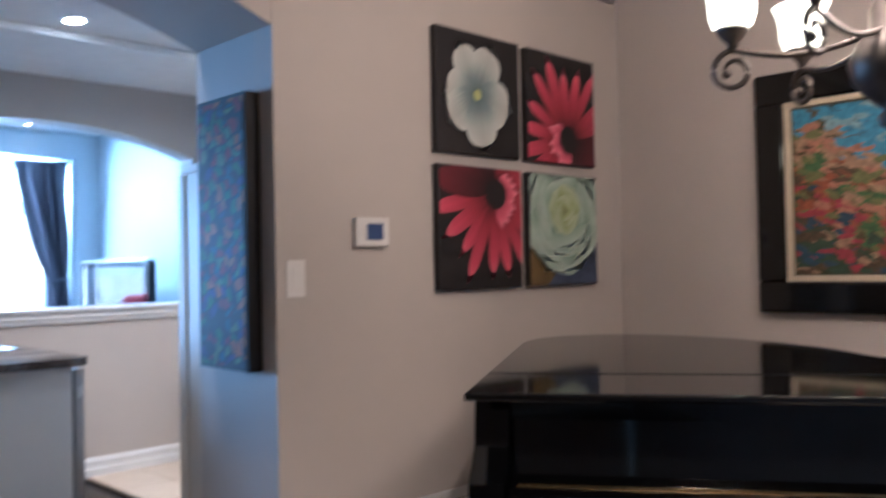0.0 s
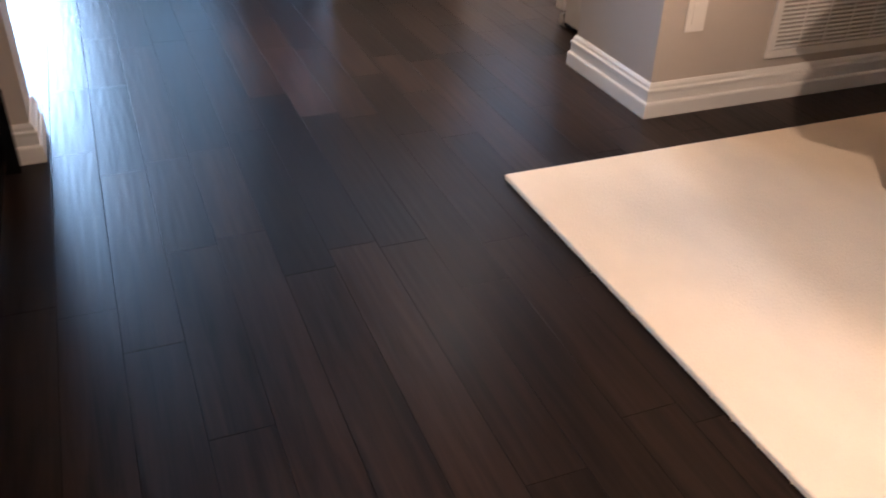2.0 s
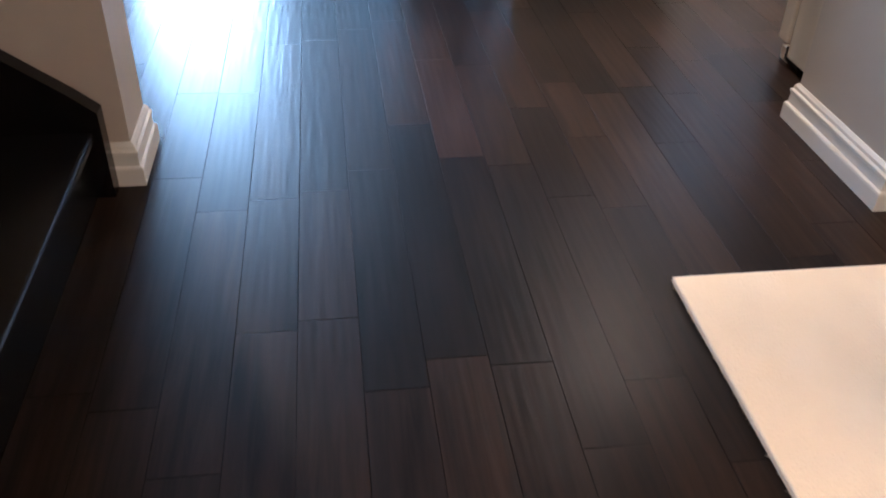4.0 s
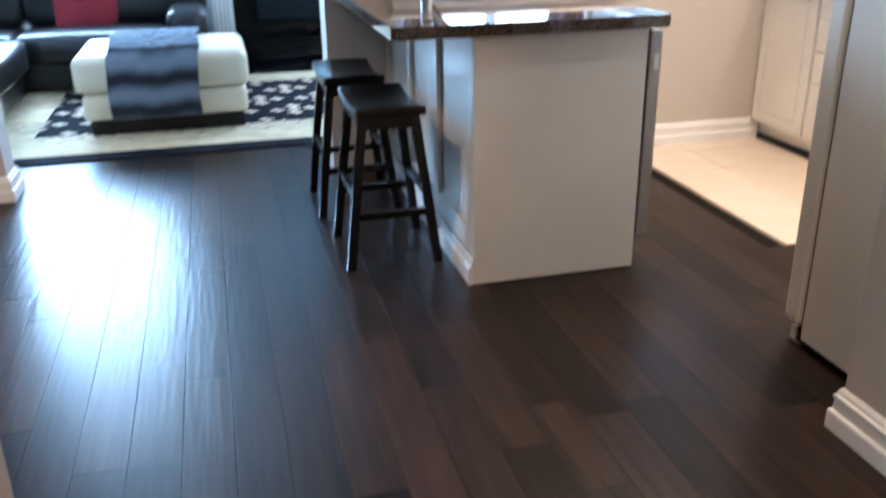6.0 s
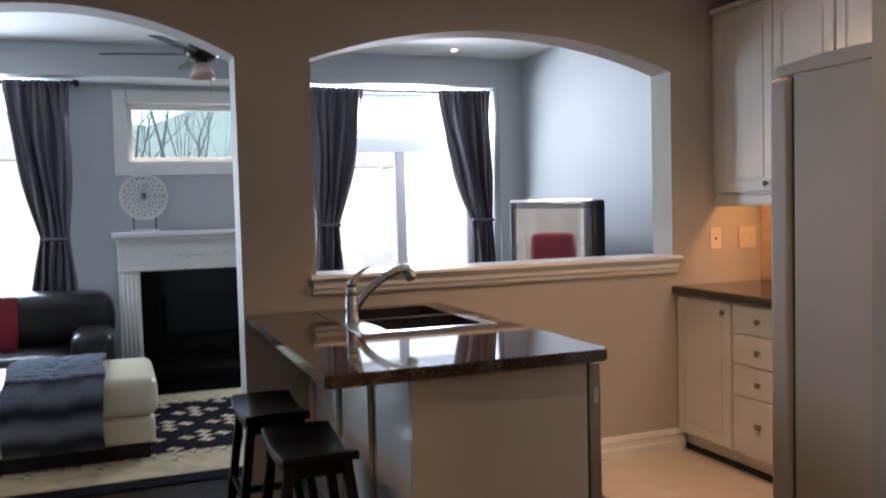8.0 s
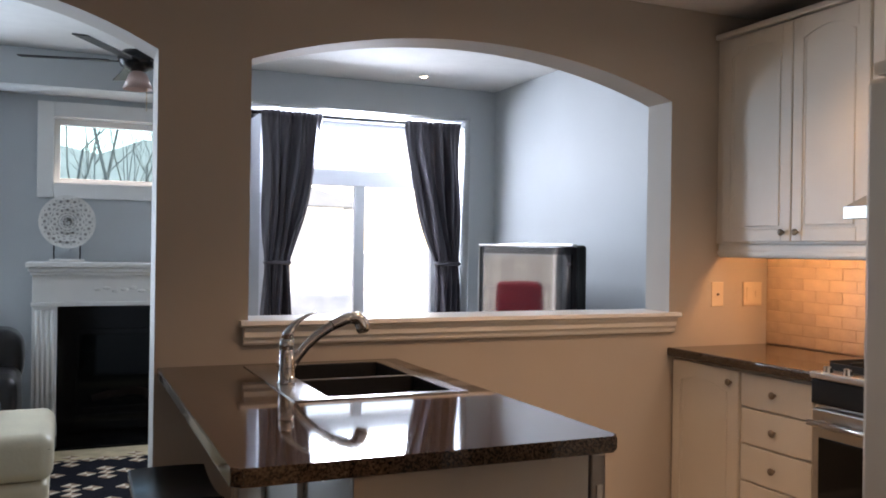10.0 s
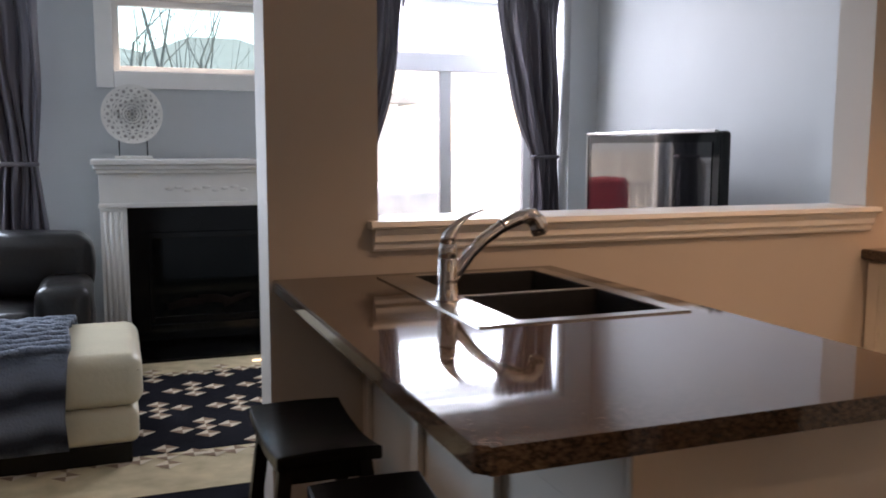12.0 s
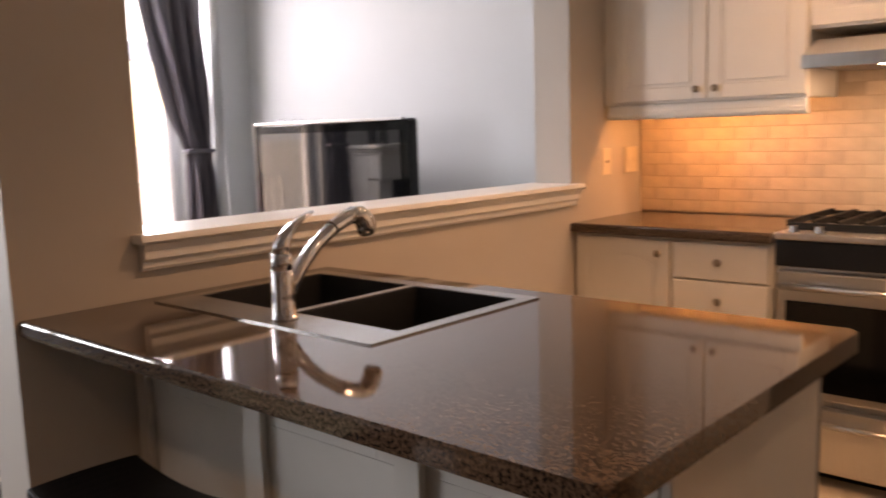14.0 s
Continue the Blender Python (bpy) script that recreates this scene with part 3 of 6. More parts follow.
prism(bm, [(IX0 + 0.0, 0.002), (IX0 - 0.018, 0.002), (IX0 - 0.018, 0.06), (IX0 - 0.008, 0.075), (IX0 - 0.006, 0.098), (IX0, 0.098)], IY0, FRONT - 0.025, "y")
part("base_moulding", bm, M_TRIM, island)

dishwasher = thing("dishwasher", "stainless steel dishwasher built into the island", "dishwasher", (0, 0, 0))
M_DWSIDE = mat("grey_dishwasher_steel", (0.34, 0.33, 0.32), 0.42, 0.5, vary=0.05)
part("tub_edge", mbox(IX1 - 0.028, IX1 + 0.010, IY0 + 0.024, IY0 + 0.62, 0.10, 0.862), M_BLACK, dishwasher)
dw = part("door", mbox(IX1 + 0.014, IX1 + 0.060, IY0 + 0.012, IY0 + 0.62, 0.11, 0.853, 0.006), M_DWSIDE, dishwasher)
part("latch_plate", mbox(IX1 + 0.030, IX1 + 0.048, IY0 + 0.0085, IY0 + 0.0118, 0.722, 0.775, 0.001), M_STEEL, dw)
part("handle_recess", mbox(IX1 + 0.0585, IX1 + 0.063, IY0 + 0.06, IY0 + 0.58, 0.70, 0.76, 0.002), M_GASKET, dw)

# sink and tap
sink = thing("kitchen_sink", "black double-bowl sink with a pale steel rim", "sink", (0, 0, 0.912))
RZ = 0.004
bm = bmesh.new()
YM = 4.235
bowls = ((SX0 + 0.11, SX1 - 0.045, SY0 + 0.035, YM - 0.012), (SX0 + 0.11, SX1 - 0.045, YM + 0.012, SY1 - 0.035))
box(bm, SX0, SX0 + 0.11, SY0, SY1, 0.0, RZ)
box(bm, SX1 - 0.045, SX1, SY0, SY1, 0.0, RZ)
for a, b in ((SY0, SY0 + 0.035), (YM - 0.012, YM + 0.012), (SY1 - 0.035, SY1)):
    box(bm, SX0 + 0.11, SX1 - 0.045, a, b, 0.0, RZ)
part("rim", bm, M_SINKRIM, sink)
for x0, x1, y0, y1 in bowls:
    bm = mbox(x0, x1, y0, y1, -0.2, 0.002)
    bmesh.ops.delete(bm, geom=[f for f in bm.faces if f.normal.z > 0.9], context="FACES")
    bmesh.ops.bevel(bm, geom=[e for e in bm.edges if not e.is_boundary], offset=0.014, segments=3, profile=0.5, affect="EDGES")
    bowl = part("bowl", bm, M_SINK, sink)
    bowl.modifiers.new("shell", "SOLIDIFY").thickness = 0.003
    part("drain", cyl(bmesh.new(), ((x0 + x1) / 2, (y0 + y1) / 2, -0.199), ((x0 + x1) / 2, (y0 + y1) / 2, -0.194), 0.045), M_STEEL, bowl)

TAP = (0.754, 4.19, 0.916)
tap = thing("kitchen_tap", "chrome single-lever pull-out tap on the sink", "tap", TAP)
part("base", lathe(bmesh.new(), [(0.031, 0), (0.031, 0.004), (0.0275, 0.008), (0.0262, 0.05), (0.0252, 0.107), (0.0235, 0.109)]), M_CHROME, tap, smooth=True)
part("collar", lathe(bmesh.new(), [(0.0238, 0.1095), (0.0250, 0.111), (0.0246, 0.130), (0.0225, 0.143), (0.017, 0.147)]), M_CHROME, tap, smooth=True)
bm = bmesh.new()
tube(bm, [(0.006, 0.0, 0.035), (0.030, 0.0, 0.078), (0.062, 0.0, 0.118), (0.10, 0.0, 0.152), (0.15, 0.0, 0.184), (0.195, 0.0, 0.204), (0.222, 0.0, 0.211)], [0.015, 0.0165, 0.0165, 0.016, 0.0165, 0.019, 0.020], 16)
part("spout", bm, M_CHROME, tap, smooth=True)
bm = bmesh.new()
tube(bm, [(0.150, 0.0, 0.184), (0.153, 0.0, 0.1855)], 0.0182, 16)
part("hose_ring", bm, M_BLACK, tap, smooth=True)
bm = bmesh.new()
tube(bm, [(0.214, 0, 0.210), (0.236, 0, 0.208), (0.250, 0, 0.196), (0.257, 0, 0.180), (0.260, 0, 0.164)], [0.0195, 0.023, 0.0245, 0.0245, 0.0225], 16)
head = part("spray_head", bm, M_CHROME, tap, smooth=True)
part("nozzle", cyl(bmesh.new(), (0.2595, 0, 0.1635), (0.2605, 0, 0.159), 0.018, n=16), M_GASKET, head)
# the lever is a curved blade, thick at the collar and thin at its tip
bm = bmesh.new()
rings_ = []
for x, z, half_thick, half_wide, lean in ((0.0, 0.148, 0.0215, 0.0215, 0), (0.004, 0.164, 0.0180, 0.0200, 20), (0.018, 0.185, 0.0115, 0.0170, 38), (0.040, 0.205, 0.0070, 0.0140, 48), (0.066, 0.219, 0.0048, 0.0115, 58), (0.094, 0.229, 0.0028, 0.0080, 64)):
    c_, s2 = math.cos(radians(lean)), math.sin(radians(lean))
    ring_ = []
    for k in range(14):
        a = 2 * math.pi * k / 14
        u, v = half_thick * math.cos(a), half_wide * math.sin(a)
        ring_.append(bm.verts.new((x + u * c_, v, z - u * s2)))
    rings_.append(ring_)
for a, b in zip(rings_, rings_[1:]):
    for k in range(14):
        bm.faces.new((a[k], a[(k + 1) % 14], b[(k + 1) % 14], b[k]))
bm.faces.new(rings_[0][::-1])
bm.faces.new(rings_[-1])
part("lever", bm, M_CHROME, tap, smooth=True)

# ---------------------------------------------------------------- bar stools


def stool(at, turn=0.0):
    s = thing("bar_stool", "black stained wooden bar stool with a saddle seat", "stool", at, group="bar stools at the island", turn=turn)
    bm = bmesh.new()
    nx, ny = 14, 8
    W2, D2 = 0.125, 0.215
    top = []
    for j in range(ny * 2 + 1):
        row = []
        for i in range(nx + 1):
            x, y = -W2 + 2 * W2 * i / nx, -D2 + 2 * D2 * j / (ny * 2)
            row.append((x, y, 0.585 + 0.024 * (y / D2) ** 2 - 0.004 * (x / W2) ** 2))
        top.append(row)
    up = [[bm.verts.new(p) for p in r] for r in top]
    dn = [[bm.verts.new((p[0], p[1], p[2] - 0.034)) for p in r] for r in top]
    for a, b in zip(up, up[1:]):
        for i in range(nx):
            bm.faces.new((a[i], a[i + 1], b[i + 1], b[i]))
    for a, b in zip(dn, dn[1:]):
        for i in range(nx):
            bm.faces.new((b[i], b[i + 1], a[i + 1], a[i]))
    for i in range(nx):
        bm.faces.new((up[0][i], dn[0][i], dn[0][i + 1], up[0][i + 1]))
        bm.faces.new((up[-1][i + 1], dn[-1][i + 1], dn[-1][i], up[-1][i]))
    for j in range(ny * 2):
        bm.faces.new((up[j + 1][0], dn[j + 1][0], dn[j][0], up[j][0]))
        bm.faces.new((up[j][-1], dn[j][-1], dn[j + 1][-1], up[j + 1][-1]))
    seat = part("seat", bm, M_BLACKWOOD, s, smooth=False)
    bv = seat.modifiers.new("soft", "BEVEL")
    bv.width, bv.segments, bv.limit_method = 0.006, 2, "ANGLE"
    fx, fy, tx, ty = 0.165, 0.185, 0.095, 0.150

    def leg_at(sx, sy, z):
        k = z / 0.56
        return Vector((sx * (fx + (tx - fx) * k), sy * (fy + (ty - fy) * k), z))
    for sx in (-1, 1):
        for sy in (-1, 1):
            a, b = leg_at(sx, sy, 0.0), leg_at(sx, sy, 0.572)
            bm = bmesh.new()
            h = 0.0165
            lo = [bm.verts.new(a + Vector((u * h, v * h, 0))) for u, v in ((-1, -1), (1, -1), (1, 1), (-1, 1))]
            hi = [bm.verts.new(b + Vector((u * h, v * h, 0))) for u, v in ((-1, -1), (1, -1), (1, 1), (-1, 1))]
            bm.faces.new(lo[::-1])
            bm.faces.new(hi)
            for k in range(4):
                bm.faces.new((lo[k], lo[(k + 1) % 4], hi[(k + 1) % 4], hi[k]))
            part("leg", bm, M_BLACKWOOD, s)
    for (p, q, z) in (((-1, -1), (1, -1), 0.20), ((-1, 1), (1, 1), 0.20), ((-1, -1), (-1, 1), 0.27), ((1, -1), (1, 1), 0.27)):
        a, b = leg_at(*p, z), leg_at(*q, z)
        bm = bmesh.new()
        if p[1] == q[1]:
            box(bm, a.x, b.x, a.y - 0.011, a.y + 0.011, z - 0.014, z + 0.014, 0.002)
        else:
            box(bm, a.x - 0.011, a.x + 0.011, a.y, b.y, z - 0.014, z + 0.014, 0.002)
        part("stretcher", bm, M_BLACKWOOD, s)
    for sx in (-1, 1):
        part("apron", mbox(sx * tx - 0.009, sx * tx + 0.009, -ty, ty, 0.515, 0.565), M_BLACKWOOD, s)
    for sy in (-1, 1):
        part("apron", mbox(-tx, tx, sy * ty - 0.009, sy * ty + 0.009, 0.515, 0.565), M_BLACKWOOD, s)
    return s


stool_a = stool((0.445, 3.665, 0.0))
copy_thing(stool_a, pose(0.415, 4.27, 0.0))

# ---------------------------------------------------------------- kitchen: units on the east wall


def cathedral_door(parent, y0, y1, z0, z1, x, knob=None):
    """A door facing west at x: stiles and rails round a raised panel with an arched top."""
    d = part("door", mbox(x - 0.0135, x, y0, y1, z0, z1), M_CAB, parent)
    m, n = 0.055, 14
    ya, yb = y0 + m, y1 - m

    def arc(u):
        return z1 - m - 0.035 + 0.035 * math.sin(math.pi * u)
    part("stile", mbox(x - 0.019, x - 0.0137, y0, ya, z0, z1, 0.003), M_CAB, d)
    part("stile", mbox(x - 0.019, x - 0.0137, yb, y1, z0, z1, 0.003), M_CAB, d)
    part("rail", mbox(x - 0.019, x - 0.0137, ya, yb, z0, z0 + m, 0.003), M_CAB, d)
    bm = bmesh.new()
    prism(bm, [(ya, z1), (yb, z1)] + [(yb + (ya - yb) * i / n, arc(i / n)) for i in range(n + 1)], x - 0.019, x - 0.0137, "x")
    part("rail", bm, M_CAB, d)
    g = 0.014
    bm = bmesh.new()
    prism(bm, [(ya + g, z0 + m + g), (yb - g, z0 + m + g)] + [(yb - g + (ya - yb + 2 * g) * i / n, arc(i / n) - g) for i in range(n + 1)], x - 0.017, x - 0.0137, "x", bevel=0.004)
    part("panel", bm, M_CAB, d)
    if knob:
        part("knob", knob_mesh((x - 0.019, *knob)), M_KNOB, d, "pewter knob", smooth=True)
    return d


def knob_mesh(p):
    bm = bmesh.new()
    cyl(bm, p, (p[0] - 0.014, p[1], p[2]), 0.006, n=10)
    bmesh.ops.create_uvsphere(bm, u_segments=12, v_segments=8, radius=0.015, matrix=Matrix.Translation((p[0] - 0.020, p[1], p[2])) @ Matrix.Diagonal((0.7, 1, 1, 1)))
    return bm


BX = 2.745
cab = thing("base_cabinet", "cream painted base cabinet with one arched door", "cabinet", (0, 0, 0), group="base cabinets")
part("body", mbox(BX, RIGHT - 0.002, 4.265, FRONT - 0.004, 0.10, 0.868), M_CAB, cab)
part("toe_kick", mbox(BX + 0.045, RIGHT - 0.002, 4.265, FRONT - 0.004, 0.0, 0.098), M_CAB, cab)
part("floor_strip", mbox(BX + 0.028, BX + 0.044, 4.265, FRONT - 0.004, 0.001, 0.034, 0.004), M_BLACK, cab, "black vinyl strip along the floor")
cathedral_door(cab, 4.275, 4.705, 0.115, 0.858, BX, knob=(4.315, 0.805))
drawers = thing("drawer_unit", "cream painted four-drawer base cabinet beside the range", "cabinet", (0, 0, 0), group="base cabinets")
part("body", mbox(BX, RIGHT - 0.002, 3.865, 4.263, 0.10, 0.868), M_CAB, drawers)
part("toe_kick", mbox(BX + 0.045, RIGHT - 0.002, 3.865, 4.263, 0.0, 0.098), M_CAB, drawers)
part("floor_strip", mbox(BX + 0.028, BX + 0.044, 3.865, 4.263, 0.001, 0.034, 0.004), M_BLACK, drawers, "black vinyl strip along the floor")
for z0, z1 in ((0.715, 0.858), (0.56, 0.708), (0.405, 0.553), (0.115, 0.398)):
    d = part("drawer", mbox(BX - 0.018, BX, 3.875, 4.255, z0, z1, 0.004), M_CAB, drawers)
    zk = (z0 + z1) / 2 if z1 - z0 < 0.2 else z1 - 0.12
    part("knob", knob_mesh((BX - 0.018, 4.065, zk)), M_KNOB, d, "pewter knob", smooth=True)
single("wall_counter", prism(bmesh.new(), [(2.70, 3.86), (RIGHT - 0.002, 3.86), (RIGHT - 0.002, FRONT - 0.003), (2.70, FRONT - 0.003)], 0.872, 0.912, bevel=0.008), M_GRANITE, "polished speckled brown granite counter beside the range", "counter")

UX = 2.985
upper = thing("wall_cabinet", "cream painted wall cabinet with two arched doors", "cabinet", (0, 0, 0), group="wall cabinets")
part("body", mbox(UX, RIGHT - 0.002, 3.835, 4.715, 1.405, 2.385), M_CAB, upper)
part("light_rail", mbox(UX - 0.004, UX + 0.02, 3.835, 4.70, 1.340, 1.404, 0.006), M_CAB, upper)
part("rail_bead", mbox(UX - 0.010, UX - 0.0045, 3.835, 4.70, 1.352, 1.372, 0.002), M_CAB, upper)
cathedral_door(upper, 4.235, 4.66, 1.415, 2.375, UX, knob=(4.27, 1.455))
cathedral_door(upper, 3.84, 4.228, 1.415, 2.375, UX, knob=(4.19, 1.455))
part("cornice", mbox(UX - 0.03, RIGHT - 0.002, 3.82, 4.71, 2.386, 2.415, 0.008), M_CAB, upper)
hoodcab = thing("wall_cabinet", "cream painted short wall cabinet over the hood", "cabinet", (0, 0, 0), group="wall cabinets")
part("body", mbox(UX, RIGHT - 0.002, 3.07, 3.83, 1.65, 2.385), M_CAB, hoodcab)
cathedral_door(hoodcab, 3.455, 3.825, 1.66, 2.375, UX)
cathedral_door(hoodcab, 3.08, 3.448, 1.66, 2.375, UX)
far_upper = thing("wall_cabinet", "cream painted tall wall cabinet past the hood", "cabinet", (0, 0, 0), group="wall cabinets")
part("body", mbox(UX, RIGHT - 0.002, 2.35, 3.065, 1.405, 2.385), M_CAB, far_upper)
cathedral_door(far_upper, 2.71, 3.06, 1.415, 2.375, UX, knob=(2.75, 1.455))
cathedral_door(far_upper, 2.36, 2.703, 1.415, 2.375, UX, knob=(2.66, 1.455))

tubes = thing("under_cabinet_light", "warm lit tube light under the wall cabinet", "lamp", (0, 0, 0))
part("housing", mbox(3.008, 3.06, 3.95, 4.60, 1.388, 1.404, 0.004), M_WHITEPLASTIC, tubes)
part("tube", cyl(bmesh.new(), (3.03, 3.97, 1.381), (3.03, 4.58, 1.381), 0.006, n=10), M_STRIP, tubes, "glowing warm tube", smooth=True)
lamp("under_cabinet_glow", "AREA", look((3.03, 4.27, 1.372), (3.16, 4.27, 0.9)), 0.27, (1.0, 0.42, 0.17), size=(0.60, 0.04))

# range hood and range
hood = thing("range_hood", "brushed steel range hood with lights", "range hood", (0, 0, 0))
bm = bmesh.new()
prism(bm, [(2.79, 1.505), (2.79, 1.545), (2.93, 1.605), (RIGHT - 0.002, 1.605), (RIGHT - 0.002, 1.505)], 3.05, 3.79, "y")
part("canopy", bm, M_STEEL, hood)
part("lip", mbox(2.783, 2.7895, 3.045, 3.796, 1.495, 1.545, 0.003), M_STEEL, hood)
part("lamp_lens", mbox(2.84, 2.90, 3.36, 3.56, 1.499, 1.5045), M_POT, hood, "lit hood lamp")
lamp("hood_glow", "AREA", look((2.87, 3.46, 1.49), (2.97, 3.46, 0)), 0.6, (1.0, 0.78, 0.52), size=(0.06, 0.2))

stove = thing("range", "stainless steel gas range with black oven door", "range", (0, 0, 0))
part("body", mbox(2.715, RIGHT - 0.004, 3.075, 3.835, 0.05, 0.905), M_STEEL, stove)
part("control_panel", mbox(2.675, 2.713, 3.075, 3.835, 0.80, 0.895, 0.006), M_BLACK, stove)
top = part("cooktop", mbox(2.665, RIGHT - 0.006, 3.075, 3.835, 0.896, 0.922, 0.006), M_STEEL, stove, "steel cooktop")
odoor = part("oven_door", mbox(2.672, 2.713, 3.085, 3.825, 0.33, 0.785, 0.006), M_STEEL, stove)
part("oven_glass", mbox(2.667, 2.6715, 3.14, 3.79, 0.36, 0.68, 0.002), M_BLACKGLOSS, odoor)
bm = bmesh.new()
cyl(bm, (2.635, 3.12, 0.735), (2.635, 3.81, 0.735), 0.012, n=12)
for y in (3.16, 3.77):
    cyl(bm, (2.635, y, 0.735), (2.673, y, 0.735), 0.008, n=8)
part("door_handle", bm, M_STEEL, odoor, smooth=True)
drw = part("warming_drawer", mbox(2.675, 2.713, 3.085, 3.825, 0.075, 0.30, 0.006), M_STEEL, stove)
bm = bmesh.new()
cyl(bm, (2.645, 3.14, 0.25), (2.645, 3.79, 0.25), 0.010, n=12)
for y in (3.18, 3.75):
    cyl(bm, (2.645, y, 0.25), (2.676, y, 0.25), 0.007, n=8)
part("drawer_handle", bm, M_STEEL, drw, smooth=True)
for y in (3.78, 3.69, 3.30, 3.21, 3.13):
    part("burner_knob", cyl(bmesh.new(), (2.70, y, 0.922), (2.70, y, 0.945), 0.019, 0.016, 14), M_CHROME, stove)
for y0, y1 in ((3.11, 3.46), (3.47, 3.82)):
    bm = bmesh.new()
    for k in range(5):
        yy = y0 + (y1 - y0) * k / 4
        box(bm, 2.76, 3.26, yy - 0.006, yy + 0.006, 0.935, 0.958)
    for xx in (2.76, 3.01, 3.26):
        box(bm, xx - 0.006, xx + 0.006, y0, y1, 0.924, 0.950)
    part("grate", bm, M_BLACK, stove)


def plate(name, label, at, w, h, face, detail, plastic=None):
    plastic = plastic or M_WHITEPLASTIC
    """A wall plate; face: the way it looks, -y or -x."""
    p = thing(name, label, "switch", at)
    bm = bmesh.new()
    if face == "y":
        box(bm, -w / 2, w / 2, -0.006, 0, -h / 2, h / 2, 0.002)
    else:
        box(bm, -0.006, 0, -w / 2, w / 2, -h / 2, h / 2, 0.002)
    part("cover", bm, plastic, p)
    for dx, dw, dh in detail:
        bm = bmesh.new()
        box(bm, dx - dw / 2, dx + dw / 2, -0.009, -0.0062, -dh / 2, dh / 2, 0.001)
        part("rocker", bm, plastic, p)
    return p


jack = plate("wall_outlet", "almond plastic cable outlet plate above the counter", (2.995, FRONT - 0.001, 1.16), 0.072, 0.118, "y", [], M_ALMOND)
part("jack", cyl(bmesh.new(), (0, -0.0062, 0), (0, -0.013, 0), 0.006, n=10), M_GASKET, jack)
plate("wall_outlet", "almond double outlet and switch plate above the counter", (3.215, FRONT - 0.001, 1.16), 0.118, 0.118, "y", [(-0.024, 0.03, 0.07), (0.024, 0.014, 0.03)], M_ALMOND)

# ---------------------------------------------------------------- fridge
fridge = thing("refrigerator", "cream enamel refrigerator in the alcove beside the wall", "refrigerator", (0, 0, 0))
part("cabinet", mbox(1.485, 2.385, 1.78, 2.515, 0.03, 1.70, 0.006), M_FRIDGE, fridge)
part("gasket", mbox(1.495, 2.375, 2.516, 2.529, 0.06, 1.69), M_GASKET, fridge)
for x0, x1, xh in ((1.482, 1.866, 1.825), (1.872, 2.388, 1.895)):
    d = part("door", mbox(x0, x1, 2.530, 2.60, 0.07, 1.695, 0.012, 3), M_FRIDGE, fridge)
    bm = bmesh.new()
    box(bm, xh, xh + 0.026, 2.622, 2.648, 0.55, 1.45, 0.008)
    box(bm, xh, xh + 0.026, 2.6005, 2.622, 0.56, 0.62, 0.004)
    box(bm, xh, xh + 0.026, 2.6005, 2.622, 1.38, 1.44, 0.004)
    part("handle", bm, M_FRIDGE, d)
bm = bmesh.new()
prism(bm, [(1.80, 1.702), (2.585, 1.702), (2.59, 1.725), (2.42, 1.738), (1.80, 1.735)], 1.49, 1.62, "x")
part("hinge_cover", bm, M_FRIDGE, fridge)
part("kick_grille", mbox(1.50, 2.37, 2.45, 2.55, 0.008, 0.055), M_BLACK, fridge)
for x in (1.52, 2.34):
    part("foot", mbox(x - 0.02, x + 0.03, 2.53, 2.585, 0.0, 0.05, 0.006), M_FRIDGE, fridge)

# pot lamps
for x, y, watts, cone in ((1.44, 3.55, 17, 108), (2.42, 3.62, 11, 116), (-1.05, 3.4, 20, 104), (0.95, 2.25, 7, 66)):
    pot = thing("pot_lamp", "lit recessed ceiling lamp with a white ring", "lamp", (x, y, 2.56), group="recessed lamps in the kitchen")
    bm = bmesh.new()
    lathe(bm, [(0.075, -0.006), (0.075, -0.0005), (0.05, -0.0005), (0.05, -0.006)], 24)
    part("ring", bm, M_TRIM, pot)
    part("lens", cyl(bmesh.new(), (0, 0, -0.007), (0, 0, -0.0045), 0.05, n=24), M_POT, pot, "glowing lens")
    lamp("pot_glow", "SPOT", look((x, y, 2.545), (x, y, 0)), watts, (1.0, 0.68, 0.40), size=0.05, spot=cone)
pot = thing("pot_lamp", "lit recessed ceiling lamp over the patio door", "lamp", (2.59, 7.53, 2.68), group="recessed lamps in the sitting room")
part("ring", lathe(bmesh.new(), [(0.045, -0.005), (0.045, -0.0005), (0.022, -0.0005), (0.022, -0.005)], 24), M_TRIM, pot)
part("lens", cyl(bmesh.new(), (0, 0, -0.005), (0, 0, -0.0035), 0.022, n=24), M_POT, pot, "glowing lens")

# ---------------------------------------------------------------- sitting room: fireplace
fp = thing("fireplace", "white moulded mantelpiece with fluted legs round a black gas fire", "fireplace", (0, 0, 0))
part("chimney_breast", mbox(-0.12, 1.185, 8.06, FAR - 0.003, 0.0, 1.15), M_TRIM, fp)
shelf = bmesh.new()
box(shelf, -0.16, 1.225, 7.845, FAR - 0.003, 1.195, 1.228, 0.006)
box(shelf, -0.145, 1.21, 7.865, FAR - 0.003, 1.165, 1.1945, 0.010)
box(shelf, -0.13, 1.195, 7.885, FAR - 0.003, 1.14, 1.1645, 0.006)
part("shelf", shelf, M_TRIM, fp)
part("frieze", mbox(-0.118, 1.183, 7.915, 8.058, 0.94, 1.139, 0.003), M_TRIM, fp)
part("frieze_band", mbox(-0.126, 1.191, 7.902, 7.914, 0.925, 0.955, 0.005), M_TRIM, fp)
random.seed(4)
